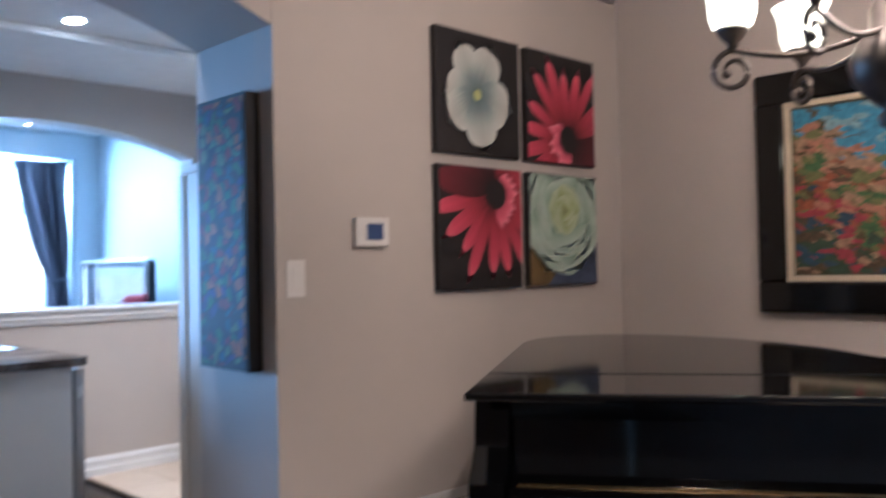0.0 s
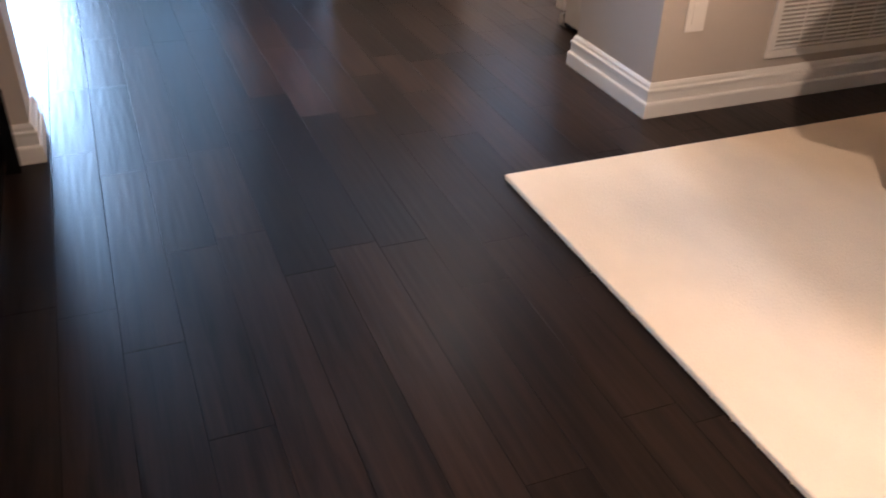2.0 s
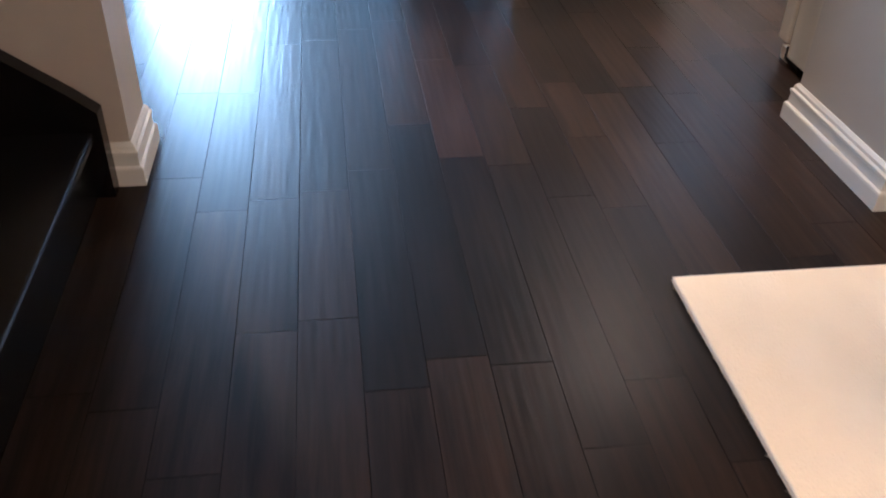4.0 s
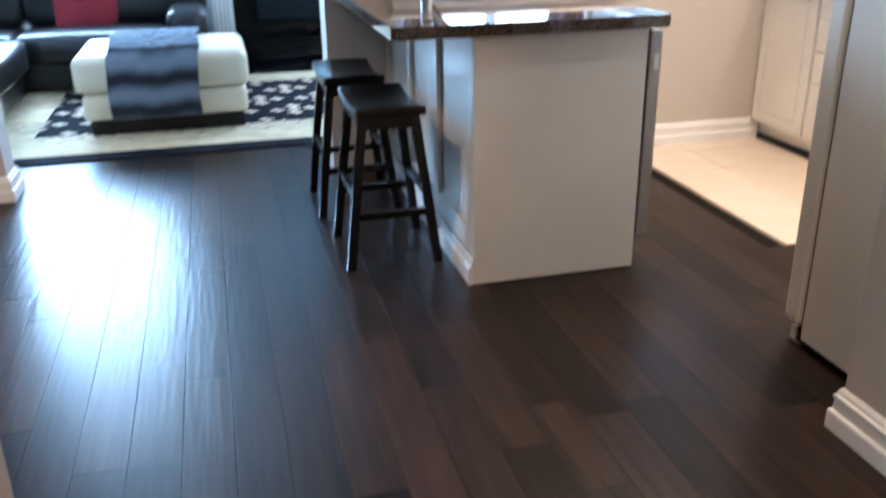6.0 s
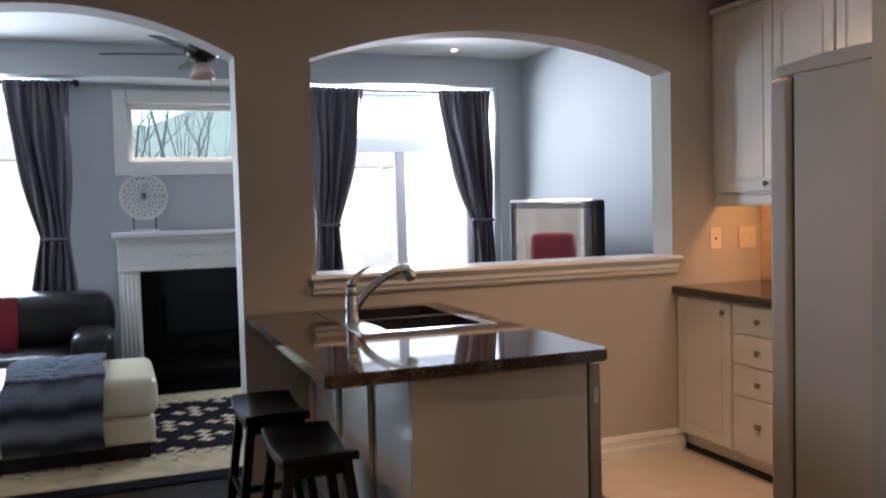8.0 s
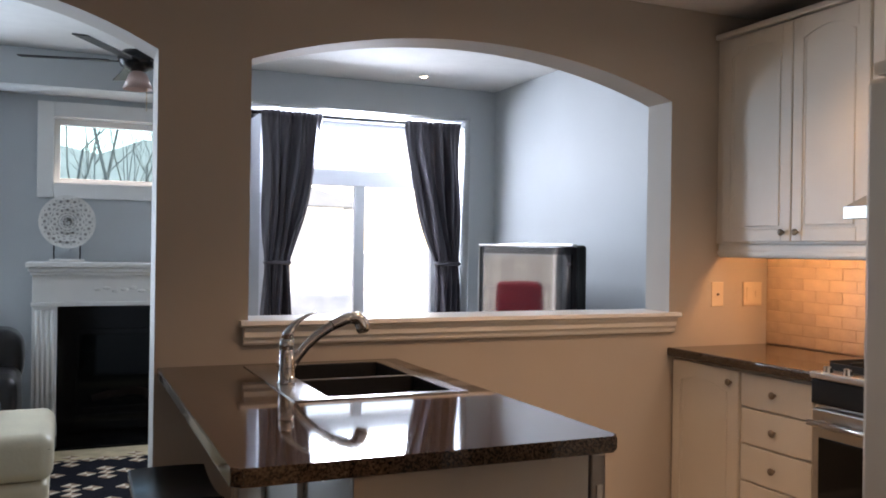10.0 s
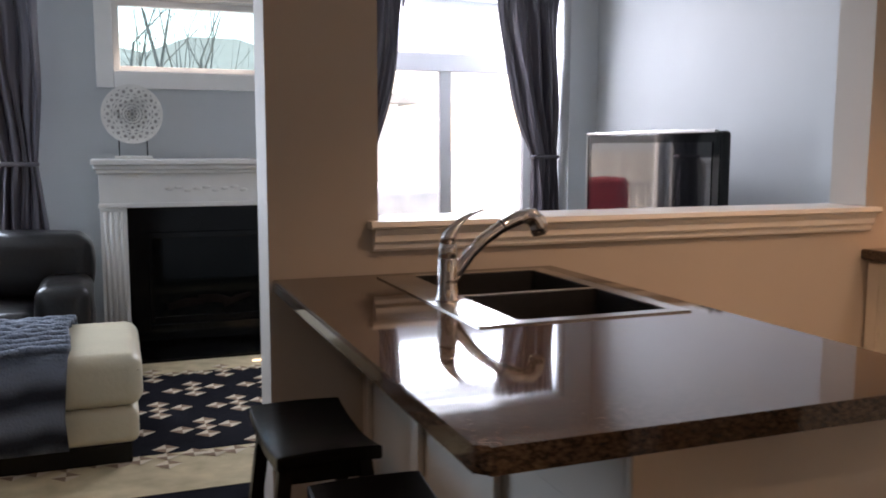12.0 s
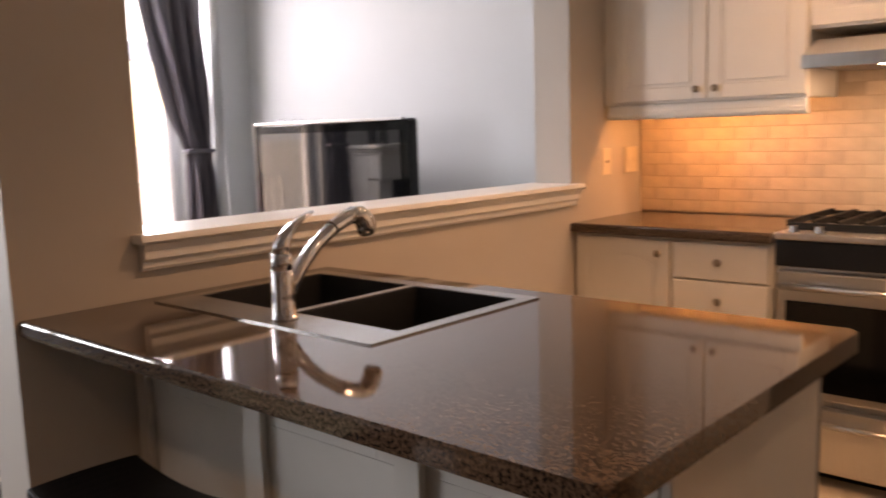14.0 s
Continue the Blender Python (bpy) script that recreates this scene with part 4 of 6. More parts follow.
for i in range(9):
    carve = bmesh.new()
    x = 0.30 + i * 0.058
    bmesh.ops.create_uvsphere(carve, u_segments=8, v_segments=6, radius=0.02, matrix=Matrix.Translation((x, 7.914, 1.04 + 0.012 * math.sin(i * 2.1))) @ Matrix.Diagonal((1.3, 0.3, 0.6, 1)))
    part("carved_leaf", carve, M_TRIM, fp, smooth=True)
for x0, x1 in ((-0.118, 0.040), (1.025, 1.183)):
    leg = part("leg", mbox(x0, x1, 7.93, 8.058, 0.0, 0.924, 0.003), M_TRIM, fp)
    for i in range(4):
        w = (x1 - x0 - 0.03) / 4
        xa = x0 + 0.015 + i * w
        bm = bmesh.new()
        cyl(bm, (xa + w / 2, 7.931, 0.14), (xa + w / 2, 7.931, 0.90), w * 0.38, n=10)
        part("reed", bm, M_TRIM, leg, smooth=True)
    part("foot_block", mbox(x0 - 0.006, x1 + 0.006, 7.918, 7.9295, 0.0, 0.12, 0.004), M_TRIM, leg)
part("surround", mbox(0.042, 1.023, 7.975, 8.058, 0.0, 0.923), M_BLACKSTONE, fp, "polished black stone surround")
box_ = bmesh.new()
for a, b, c, d in ((0.16, 0.185, 0.17, 0.76), (0.88, 0.905, 0.17, 0.76), (0.185, 0.88, 0.17, 0.21), (0.185, 0.88, 0.72, 0.76)):
    box(box_, a, b, 7.955, 7.974, c, d, 0.003)
part("fire_frame", box_, M_BLACKSTONE, fp)
part("fire_glass", mbox(0.186, 0.879, 7.968, 7.9735, 0.211, 0.719), M_DARKGLASS, fp)
for x0, y0, z0, x1, y1, z1, r in ((0.27, 7.962, 0.27, 0.50, 7.962, 0.30, 0.028), (0.46, 7.962, 0.32, 0.70, 7.962, 0.28, 0.03), (0.62, 7.962, 0.26, 0.80, 7.962, 0.33, 0.024)):
    logs = bmesh.new()
    tube(logs, [(x0, y0, z0), ((x0 + x1) / 2, y0, (z0 + z1) / 2 + 0.012), (x1, y1, z1)], [r * 0.8, r, r * 0.7], 8)
    bmesh.ops.scale(logs, vec=(1, 0.2, 1), space=Matrix.Translation((0, -7.962, 0)), verts=logs.verts)
    part("log", logs, M_EMBER, fp, "pale grey ceramic log")
part("grille", mbox(0.16, 0.905, 7.955, 7.974, 0.05, 0.16, 0.004), M_BLACKSTONE, fp)
# small bright brass plate low at the surround's right edge
part("brass_plate", mbox(0.945, 1.015, 7.966, 7.9745, 0.166, 0.190, 0.003), M_BRASS, fp, "small brass plate low on the surround")
part("hearth", mbox(-0.16, 1.225, 7.535, 7.917, 0.001, 0.03, 0.004), M_BLACKSTONE, fp, "polished black hearth slab")

# things on the mantelpiece
disc = thing("carved_disc", "whitewashed carved filigree disc on a wire stand", "ornament", (0.097, 8.07, 1.228))
bm = bmesh.new()


def ring(bm, cx, cz, r, w, n=24, d=0.012):
    for k in range(n):
        a0, a1 = 2 * math.pi * k / n, 2 * math.pi * (k + 1) / n
        q = []
        for yy in (-d, d):
            for a, rr in ((a0, r - w), (a0, r + w), (a1, r + w), (a1, r - w)):
                q.append(bm.verts.new((cx + rr * math.cos(a), yy, cz + rr * math.sin(a))))
        for f in ((0, 1, 2, 3), (7, 6, 5, 4), (0, 4, 5, 1), (3, 2, 6, 7)):
            bm.faces.new([q[i] for i in f])
    return bm


DZ = 0.285
ring(bm, 0, DZ, 0.178, 0.010, 40)
ring(bm, 0, DZ, 0.115, 0.006, 32)
ring(bm, 0, DZ, 0.052, 0.007, 20)
for k in range(20):
    a = 2 * math.pi * k / 20
    ring(bm, 0.147 * math.cos(a), DZ + 0.147 * math.sin(a), 0.019, 0.0085, 10, 0.010)
for k in range(14):
    a = 2 * math.pi * (k + 0.5) / 14
    ring(bm, 0.085 * math.cos(a), DZ + 0.085 * math.sin(a), 0.017, 0.008, 10, 0.010)
for k in range(8):
    a = 2 * math.pi * k / 8
    ring(bm, 0.026 * math.cos(a), DZ + 0.026 * math.sin(a), 0.012, 0.005, 8, 0.010)
part("filigree", bm, M_WHITECARVE, disc)
bm = bmesh.new()
bmesh.ops.create_cone(bm, cap_ends=True, segments=40, radius1=0.172, radius2=0.172, depth=0.006, matrix=Matrix.Translation((0, 0.008, DZ)) @ Matrix.Rotation(math.pi / 2, 4, "X"))
part("backing", bm, mat("disc_back", (0.40, 0.38, 0.36), 0.8), disc)
for x in (-0.085, 0.085):
    part("wire", cyl(bmesh.new(), (x, 0, 0.02), (x, 0, 0.14), 0.004, n=8), M_BLACK, disc)
part("plinth", mbox(-0.115, 0.115, -0.04, 0.04, 0.0, 0.02, 0.003), M_WHITECARVE, disc)

holder = thing("candle_holder", "glass hurricane with an ivory candle on the mantelpiece", "candle holder", (0.985, 8.06, 1.228))
part("vase", lathe(bmesh.new(), [(0.036, 0.0), (0.042, 0.006), (0.040, 0.05), (0.036, 0.12), (0.042, 0.185), (0.044, 0.19)], 20), mat("smoked_glass", (0.16, 0.16, 0.15), 0.12, vary=0.5, scale=18), holder, smooth=True)
part("candle", cyl(bmesh.new(), (0, 0, 0.19), (0, 0, 0.29), 0.036, n=20), M_CANDLE, holder)
single("lantern_box", lathe(bmesh.new(), [(0.055, 0.0), (0.055, 0.01), (0.048, 0.02), (0.060, 0.23), (0.066, 0.25)], 4), M_BLACK, "black tapered vase on the mantelpiece", "vase", (1.115, 8.06, 1.228))

# ---------------------------------------------------------------- sitting room: rug, ottoman, sofa, television
rug = thing("patterned_rug", "black rug with cream border and gold cross motifs", "rug", (0, 0, 0))
RX0, RX1, RY0, RY1 = -1.62, 2.05, 5.30, 7.53
part("border", mbox(RX0, RX1, RY0, RY1, 0.001, 0.010, 0.003), M_RUGBLACK, rug)
part("band", mbox(RX0 + 0.10, RX1 - 0.10, RY0 + 0.14, RY1 - 0.01, 0.0102, 0.0125), M_RUGCREAM, rug)
part("field", mbox(RX0 + 0.42, RX1 - 0.42, 5.88, 7.23, 0.0127, 0.0145), M_RUGBLACK, rug)
ma, mb = bmesh.new(), bmesh.new()


def diamond(cx, cy, s):
    """A lozenge in four facets, two pale and two brown."""
    p = [(cx - s, cy), (cx, cy - s * 0.95), (cx + s, cy), (cx, cy + s * 0.95)]
    c = (cx, cy)
    for tgt, tri in ((ma, (p[0], c, p[3])), (mb, (p[0], p[1], c)), (ma, (p[1], p[2], c)), (mb, (c, p[2], p[3]))):
        tgt.faces.new([tgt.verts.new((a, b, 0.0158)) for a, b in tri])


for j in range(5):
    for i in range(-6, 6):
        cx = 0.327 + i * 0.385 + (0.192 if j % 2 == 0 else 0.0)
        cy = 5.835 + j * 0.3405
        if not RX0 + 0.40 < cx < RX1 - 0.40:
            continue
        for dx, dy in ((-0.108, -0.01), (0.108, 0.01), (0, -0.098), (0, 0.098)):
            diamond(cx + dx, cy + dy, 0.056)
        diamond(cx, cy, 0.050)
        if j in (0, 4):
            diamond(cx + 0.192, cy - (0.02 if j == 0 else -0.02), 0.056)
tagged(part("motif_light", ma, M_MOTIF_A, rug), kind="stuff")
tagged(part("motif_brown", mb, M_MOTIF_B, rug), kind="stuff")

OX0, OX1, OY0, OY1 = -0.93, 0.05, 5.79, 6.55
ott = thing("ottoman", "cream leather storage ottoman on a dark plinth", "ottoman", ((OX0 + OX1) / 2, (OY0 + OY1) / 2, 0.0))
hx, hy = (OX1 - OX0) / 2, (OY1 - OY0) / 2
part("plinth", mbox(-hx + 0.06, hx - 0.05, -hy + 0.03, hy - 0.03, 0.0145, 0.10, 0.006), M_BLACKWOOD, ott)
part("base_cushion", mbox(-hx + 0.03, hx - 0.02, -hy + 0.005, hy - 0.01, 0.101, 0.255, 0.035, 4), M_CREAMLEATHER, ott, smooth=True)
top_ = mbox(-hx, hx, -hy - 0.015, hy, 0.256, 0.475, 0.06, 5)
for v in top_.verts:
    if v.co.z > 0.4:
        v.co.z += 0.018 * (1 - (v.co.x / hx) ** 2) * (1 - (v.co.y / hy) ** 2)
part("top_cushion", top_, M_CREAMLEATHER, ott, smooth=True)
part("seam", mbox(-hx + 0.012, hx - 0.012, -hy - 0.003, hy - 0.012, 0.405, 0.411, 0.002), M_CREAMLEATHER, ott)

# striped fur throw, draped over the ottoman
M_FUR = mat("striped_fur", (0.12, 0.13, 0.16), 0.95, vary=0.35, scale=16, bump=1.0, bscale=90)
n_ = M_FUR.node_tree.nodes
l_ = M_FUR.node_tree.links
gm = n_.new("ShaderNodeUVMap")
sp = n_.new("ShaderNodeSeparateXYZ")
l_.new(gm.outputs[0], sp.inputs[0])
fuzz = n_.new("ShaderNodeTexNoise")
fuzz.inputs["Scale"].default_value = 22
fuzz.inputs["Detail"].default_value = 5
l_.new(gm.outputs[0], fuzz.inputs[0])
wob = n_.new("ShaderNodeMath")
wob.operation = "MULTIPLY_ADD"
wob.inputs[1].default_value = 1.2
l_.new(fuzz.outputs[0], wob.inputs[0])
l_.new(sp.outputs[1], wob.inputs[2])
wv = n_.new("ShaderNodeMath")
wv.operation = "SINE"
l_.new(wob.outputs[0], wv.inputs[0])
fr_ = n_.new("ShaderNodeValToRGB")
fr_.color_ramp.elements[0].position, fr_.color_ramp.elements[1].position = 0.05, 0.95
fr_.color_ramp.elements[0].color, fr_.color_ramp.elements[1].color = (0.012, 0.016, 0.025, 1), (0.18, 0.215, 0.27, 1)
half = n_.new("ShaderNodeMapRange")
half.inputs["From Min"].default_value = -1.0
l_.new(wv.outputs[0], half.inputs[0])
l_.new(half.outputs[0], fr_.inputs[0])
l_.new(fr_.outputs[0], n_["Principled BSDF"].inputs["Base Color"])
bm = bmesh.new()
uvl = bm.loops.layers.uv.new("UVMap")
TX0, TX1 = -0.73, -0.23
path = [(OY1 + 0.03, 0.30), (OY1 + 0.03, 0.42), (OY1 - 0.01, 0.485)] + [(OY1 - 0.04 - (OY1 - OY0 - 0.06) * i / 72, 0.497 + 0.012 * math.sin(math.pi * i / 72)) for i in range(73)] + [(OY0 - 0.028, 0.488), (OY0 - 0.046, 0.45), (OY0 - 0.05, 0.36), (OY0 - 0.045, 0.25), (OY0 - 0.04, 0.18), (OY0 - 0.035, 0.115)]
rows_, s_, bend = [], 0.0, 0.0
for k, (y, z) in enumerate(path):
    if k:
        s_ += math.hypot(y - path[k - 1][0], z - path[k - 1][1])
    row = []
    for i in range(41):
        u = i / 40
        flat = k < len(path) - 6
        # ridges follow the stripes; the hanging end has fewer and broader ones
        phase = (s_ if flat else bend + (s_ - bend) * 0.45) * 78 + (1.0 if flat else 0.3) * (1.1 * math.sin(9 * u) + 0.5 * math.sin(23 * u + s_ * 20))
        if flat:
            bend = s_
        b_ = 0.014 * math.sin(phase) if k > 2 else 0.0
        nz = noise.noise(Vector((u * 9, s_ * 14, 0))) * 0.008 + noise.noise(Vector((u * 30, s_ * 45, 3))) * 0.004
        row.append((bm.verts.new((TX0 + (TX1 - TX0) * u + 0.012 * math.sin(s_ * 9) + 0.006 * noise.noise(Vector((s_ * 30, u, 1))), y - (0 if flat else b_ * 0.5 + nz), z + (b_ + nz if flat else 0.0))), (u * 0.6, phase)))
    rows_.append(row)
for a, b in zip(rows_, rows_[1:]):
    for i in range(40):
        f = bm.faces.new((a[i][0], a[i + 1][0], b[i + 1][0], b[i][0]))
        for lp, src in zip(f.loops, (a[i], a[i + 1], b[i + 1], b[i])):
            lp[uvl].uv = src[1]
throw = single("throw_blanket", bm, M_FUR, "grey-blue striped faux-fur throw draped over the ottoman", "blanket", smooth=True)
throw.modifiers.new("thick", "SOLIDIFY").thickness = -0.012


def puffy(x0, x1, y0, y1, z0, z1, bevel, swell=0.02, segs=5):
    """A stuffed cushion: a rounded block whose faces swell."""
    bm = mbox(x0, x1, y0, y1, z0, z1, bevel, segs)
    c = Vector(((x0 + x1) / 2, (y0 + y1) / 2, (z0 + z1) / 2))
    h = Vector(((x1 - x0) / 2, (y1 - y0) / 2, (z1 - z0) / 2))
    bmesh.ops.subdivide_edges(bm, edges=[e for e in bm.edges if e.calc_length() > 0.12], cuts=4, use_grid_fill=True)
    for v in bm.verts:
        d = v.co - c
        q = [max(0, 1 - (d[i] / h[i]) ** 2) for i in range(3)]
        v.co += Vector((d.x / h.x * swell * q[1] * q[2], d.y / h.y * swell * q[0] * q[2], d.z / h.z * swell * q[0] * q[1]))
        v.co += 0.005 * noise.noise_vector(v.co * 7) + 0.004 * noise.noise_vector(v.co * 17)
    return bm


sofa = thing("leather_sofa", "dark brown leather sofa with padded arms under the window", "sofa", (0, 0, 0))
part("base", mbox(-2.55, -0.20, 7.22, 7.98, 0.05, 0.24, 0.02), M_LEATHER, sofa)
for i, (a, b) in enumerate(((-2.40, -1.48), (-1.47, -0.46))):
    part("seat_cushion", puffy(a, b, 7.12, 7.75, 0.22, 0.43, 0.05), M_LEATHER, sofa, smooth=True)
    part("back_cushion", puffy(a, b + (0.28 if i else 0), 7.62, 7.98, 0.42, 0.79, 0.08, 0.03), M_LEATHER, sofa, smooth=True)
for a, b in ((-2.66, -2.41), (-0.45, -0.17)):
    part("arm", puffy(a, b, 7.10, 7.80, 0.06, 0.56, 0.07, 0.012), M_LEATHER, sofa, smooth=True)
for x in (-2.5, -0.3):
    for y in (7.25, 7.9):
        part("foot", mbox(x - 0.03, x + 0.03, y - 0.03, y + 0.03, 0.0, 0.05), M_BLACKWOOD, sofa)
loveseat = thing("leather_sofa", "dark brown leather sofa against the west side of the rug", "sofa", (0, 0, 0))
part("base", mbox(-2.30, -1.42, 5.62, 7.02, 0.05, 0.24, 0.02), M_LEATHER, loveseat)
part("seat_cushion", puffy(-1.98, -1.36, 5.86, 6.98, 0.22, 0.43, 0.05), M_LEATHER, loveseat, smooth=True)
part("back_cushion", puffy(-2.36, -1.97, 5.62, 7.02, 0.24, 0.80, 0.08), M_LEATHER, loveseat, smooth=True)
part("arm", puffy(-2.30, -1.36, 5.58, 5.85, 0.06, 0.57, 0.07), M_LEATHER, loveseat, smooth=True)
for x in (-2.2, -1.5):
    for y in (5.7, 6.9):
        part("foot", mbox(x - 0.03, x + 0.03, y - 0.03, y + 0.03, 0.0, 0.05), M_BLACKWOOD, loveseat)
pil = puffy(-0.215, 0.215, -0.04, 0.04, -0.20, 0.20, 0.025, 0.004)
for v in pil.verts:
    q = (1 - (v.co.x / 0.22) ** 2) * (1 - (v.co.z / 0.205) ** 2)
    v.co.y *= 0.45 + 1.3 * max(0.0, q) ** 0.7
pillow = single("red_cushion", pil, M_RED, "plain red scatter cushion leaning on the sofa back", "cushion", smooth=True)
pillow.matrix_basis = pose(-1.02, 7.56, 0.61, -14, 0, 0)
part("printed_bar", mbox(-0.06, 0.06, -0.0765, -0.0705, -0.012, 0.012, 0.002), mat("dark_red_print", (0.07, 0.006, 0.010), 0.85), pillow)

TVY0, TVY1 = 5.87, 7.24
tv = thing("television", "black flat television with a silver edge on a stand", "television", (2.95, (TVY0 + TVY1) / 2, 0.0))
wh = (TVY1 - TVY0) / 2
part("casing", mbox(0.0, 0.055, -wh, wh, 0.55, 1.395, 0.022, 3), M_BLACK, tv)
part("bezel", mbox(-0.008, -0.0005, -wh + 0.02, wh - 0.005, 0.57, 1.385, 0.003), M_BLACKGLOSS, tv)
part("screen", mbox(-0.012, -0.0085, -wh + 0.08, wh - 0.06, 0.66, 1.335), M_TVSCREEN, tv)
part("top_edge", mbox(-0.014, 0.02, -wh + 0.06, wh + 0.004, 1.388, 1.402, 0.002), M_STEEL, tv, "silver trim strip")
part("side_edge", mbox(-0.014, 0.02, wh - 0.004, wh + 0.006, 0.60, 1.387, 0.002), M_STEEL, tv)
part("neck", mbox(0.02, 0.09, -0.2, 0.2, 0.50, 0.56), M_BLACK, tv)
stand = thing("tv_stand", "low black television cabinet", "tv stand", (3.06, 6.55, 0.0))
part("carcass", mbox(-0.24, 0.28, -0.85, 0.85, 0.0, 0.48, 0.006), M_BLACKWOOD, stand)
part("top", mbox(-0.26, 0.30, -0.87, 0.87, 0.481, 0.50, 0.005), M_BLACKWOOD, stand)

# ceiling fan
fan = thing("ceiling_fan", "dark bladed ceiling fan with rosy glass lamp and pull chain", "ceiling fan", (0.47, 6.86, 2.68))
part("rod", cyl(bmesh.new(), (0, 0, -0.16), (0, 0, -0.001), 0.012), M_BRONZE, fan)
part("canopy", lathe(bmesh.new(), [(0.03, -0.05), (0.065, -0.012), (0.065, -0.001)], 20), M_BRONZE, fan)
part("motor", lathe(bmesh.new(), [(0.04, -0.29), (0.10, -0.26), (0.12, -0.21), (0.09, -0.17), (0.02, -0.16)], 24), M_BLACKWOOD, fan, smooth=True)
for k in range(5):
    a = radians(24 + 72 * k)
    bm = bmesh.new()
    box(bm, 0.16, 0.66, -0.045, 0.045, -0.235, -0.226, 0.003)
    box(bm, 0.06, 0.20, -0.018, 0.018, -0.236, -0.230)
    bmesh.ops.rotate(bm, cent=(0, 0, -0.23), matrix=Matrix.Rotation(radians(-7), 3, "X"), verts=bm.verts)
    bmesh.ops.rotate(bm, cent=(0, 0, 0), matrix=Matrix.Rotation(a, 3, "Z"), verts=bm.verts)
    part("blade", bm, M_BLACK, fan)
part("glass_shade", lathe(bmesh.new(), [(0.035, -0.29), (0.055, -0.32), (0.085, -0.39), (0.088, -0.395), (0.05, -0.30)], 20), M_PALEROSE, fan, "rosy frosted glass shade", smooth=True)
part("pull_chain", cyl(bmesh.new(), (0.05, 0, -0.52), (0.05, 0, -0.38), 0.002, n=6), M_BRASS, fan)

# ---------------------------------------------------------------- dining room: things on the wall
def petal_mat(name, stops, mid=1.0, fold=0.35):
    """Flower paint: colours from the petal's foot (0) to its tip (1), with a paler or darker mid rib across it."""
    m = bpy.data.materials.new(name)
    m.use_nodes = True
    n, l = m.node_tree.nodes, m.node_tree.links
    b = n["Principled BSDF"]
    uv = n.new("ShaderNodeUVMap")
    sep = n.new("ShaderNodeSeparateXYZ")
    l.new(uv.outputs[0], sep.inputs[0])
    streak = n.new("ShaderNodeTexNoise")
    mp = n.new("ShaderNodeMapping")
    mp.inputs["Scale"].default_value = (1.5, 9, 1)
    tc = n.new("ShaderNodeObjectInfo")
    l.new(uv.outputs[0], mp.inputs[0])
    l.new(tc.outputs["Random"], mp.inputs["Location"])
    l.new(mp.outputs[0], streak.inputs[0])
    streak.inputs["Scale"].default_value = 1.3
    wob = n.new("ShaderNodeMath")
    wob.operation = "MULTIPLY_ADD"
    wob.inputs[1].default_value = fold
    l.new(streak.outputs[0], wob.inputs[0])
    sub = n.new("ShaderNodeMath")
    sub.operation = "SUBTRACT"
    sub.inputs[1].default_value = fold / 2
    l.new(sep.outputs[0], sub.inputs[0])
    l.new(sub.outputs[0], wob.inputs[2])
    r = n.new("ShaderNodeValToRGB")
    e = r.color_ramp.elements
    e[0].position, e[0].color = stops[0][0], (*stops[0][1], 1)
    e[1].position, e[1].color = stops[-1][0], (*stops[-1][1], 1)
    for p, c in stops[1:-1]:
        e.new(p).color = (*c, 1)
    l.new(wob.outputs[0], r.inputs[0])
    rib = n.new("ShaderNodeMapRange")
    rib.inputs["To Min"].default_value, rib.inputs["To Max"].default_value = mid, 1.0
    dist = n.new("ShaderNodeMath")
    dist.operation = "ABSOLUTE"
    l.new(sep.outputs[1], dist.inputs[0])
    l.new(dist.outputs[0], rib.inputs[0])
    hsv = n.new("ShaderNodeHueSaturation")
    l.new(rib.outputs[0], hsv.inputs["Value"])
    l.new(r.outputs[0], hsv.inputs["Color"])
    l.new(hsv.outputs[0], b.inputs["Base Color"])
    b.inputs["Roughness"].default_value = 0.55
    return m


M_PETAL_RED = petal_mat("red_petal_paint", [(0.0, (0.05, 0.004, 0.008)), (0.3, (0.26, 0.018, 0.034)), (0.75, (0.46, 0.050, 0.085)), (1.0, (0.60, 0.13, 0.17))], 1.25)
M_PETAL_PINK = petal_mat("pink_petal_paint", [(0.0, (0.22, 0.012, 0.03)), (0.6, (0.60, 0.11, 0.16)), (1.0, (0.72, 0.26, 0.30))], 1.1)
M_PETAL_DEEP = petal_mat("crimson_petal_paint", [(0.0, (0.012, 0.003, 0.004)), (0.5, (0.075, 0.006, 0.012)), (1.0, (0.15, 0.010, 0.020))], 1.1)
M_PETAL_WHITE = petal_mat("white_petal_paint", [(0.0, (0.10, 0.15, 0.15)), (0.28, (0.22, 0.28, 0.28)), (0.55, (0.48, 0.51, 0.47)), (1.0, (0.62, 0.62, 0.56))], 0.78, 0.25)
M_ROSE_OUT = petal_mat("mint_rose_paint", [(0.0, (0.05, 0.09, 0.06)), (0.45, (0.22, 0.31, 0.22)), (0.8, (0.42, 0.52, 0.42)), (1.0, (0.60, 0.68, 0.60))], 1.0, 0.2)
M_ROSE_IN = petal_mat("yellow_rose_paint", [(0.0, (0.12, 0.14, 0.03)), (0.5, (0.34, 0.40, 0.17)), (1.0, (0.55, 0.62, 0.42))], 1.0, 0.2)
M_CANVASBLACK = mat("black_canvas", (0.008, 0.006, 0.007), 0.55, vary=0.2)
M_OCHRE = mat("ochre_canvas", (0.13, 0.085, 0.025), 0.55, vary=0.3)
M_YELLOW = mat("yellow_paint", (0.42, 0.44, 0.16), 0.55, vary=0.3)
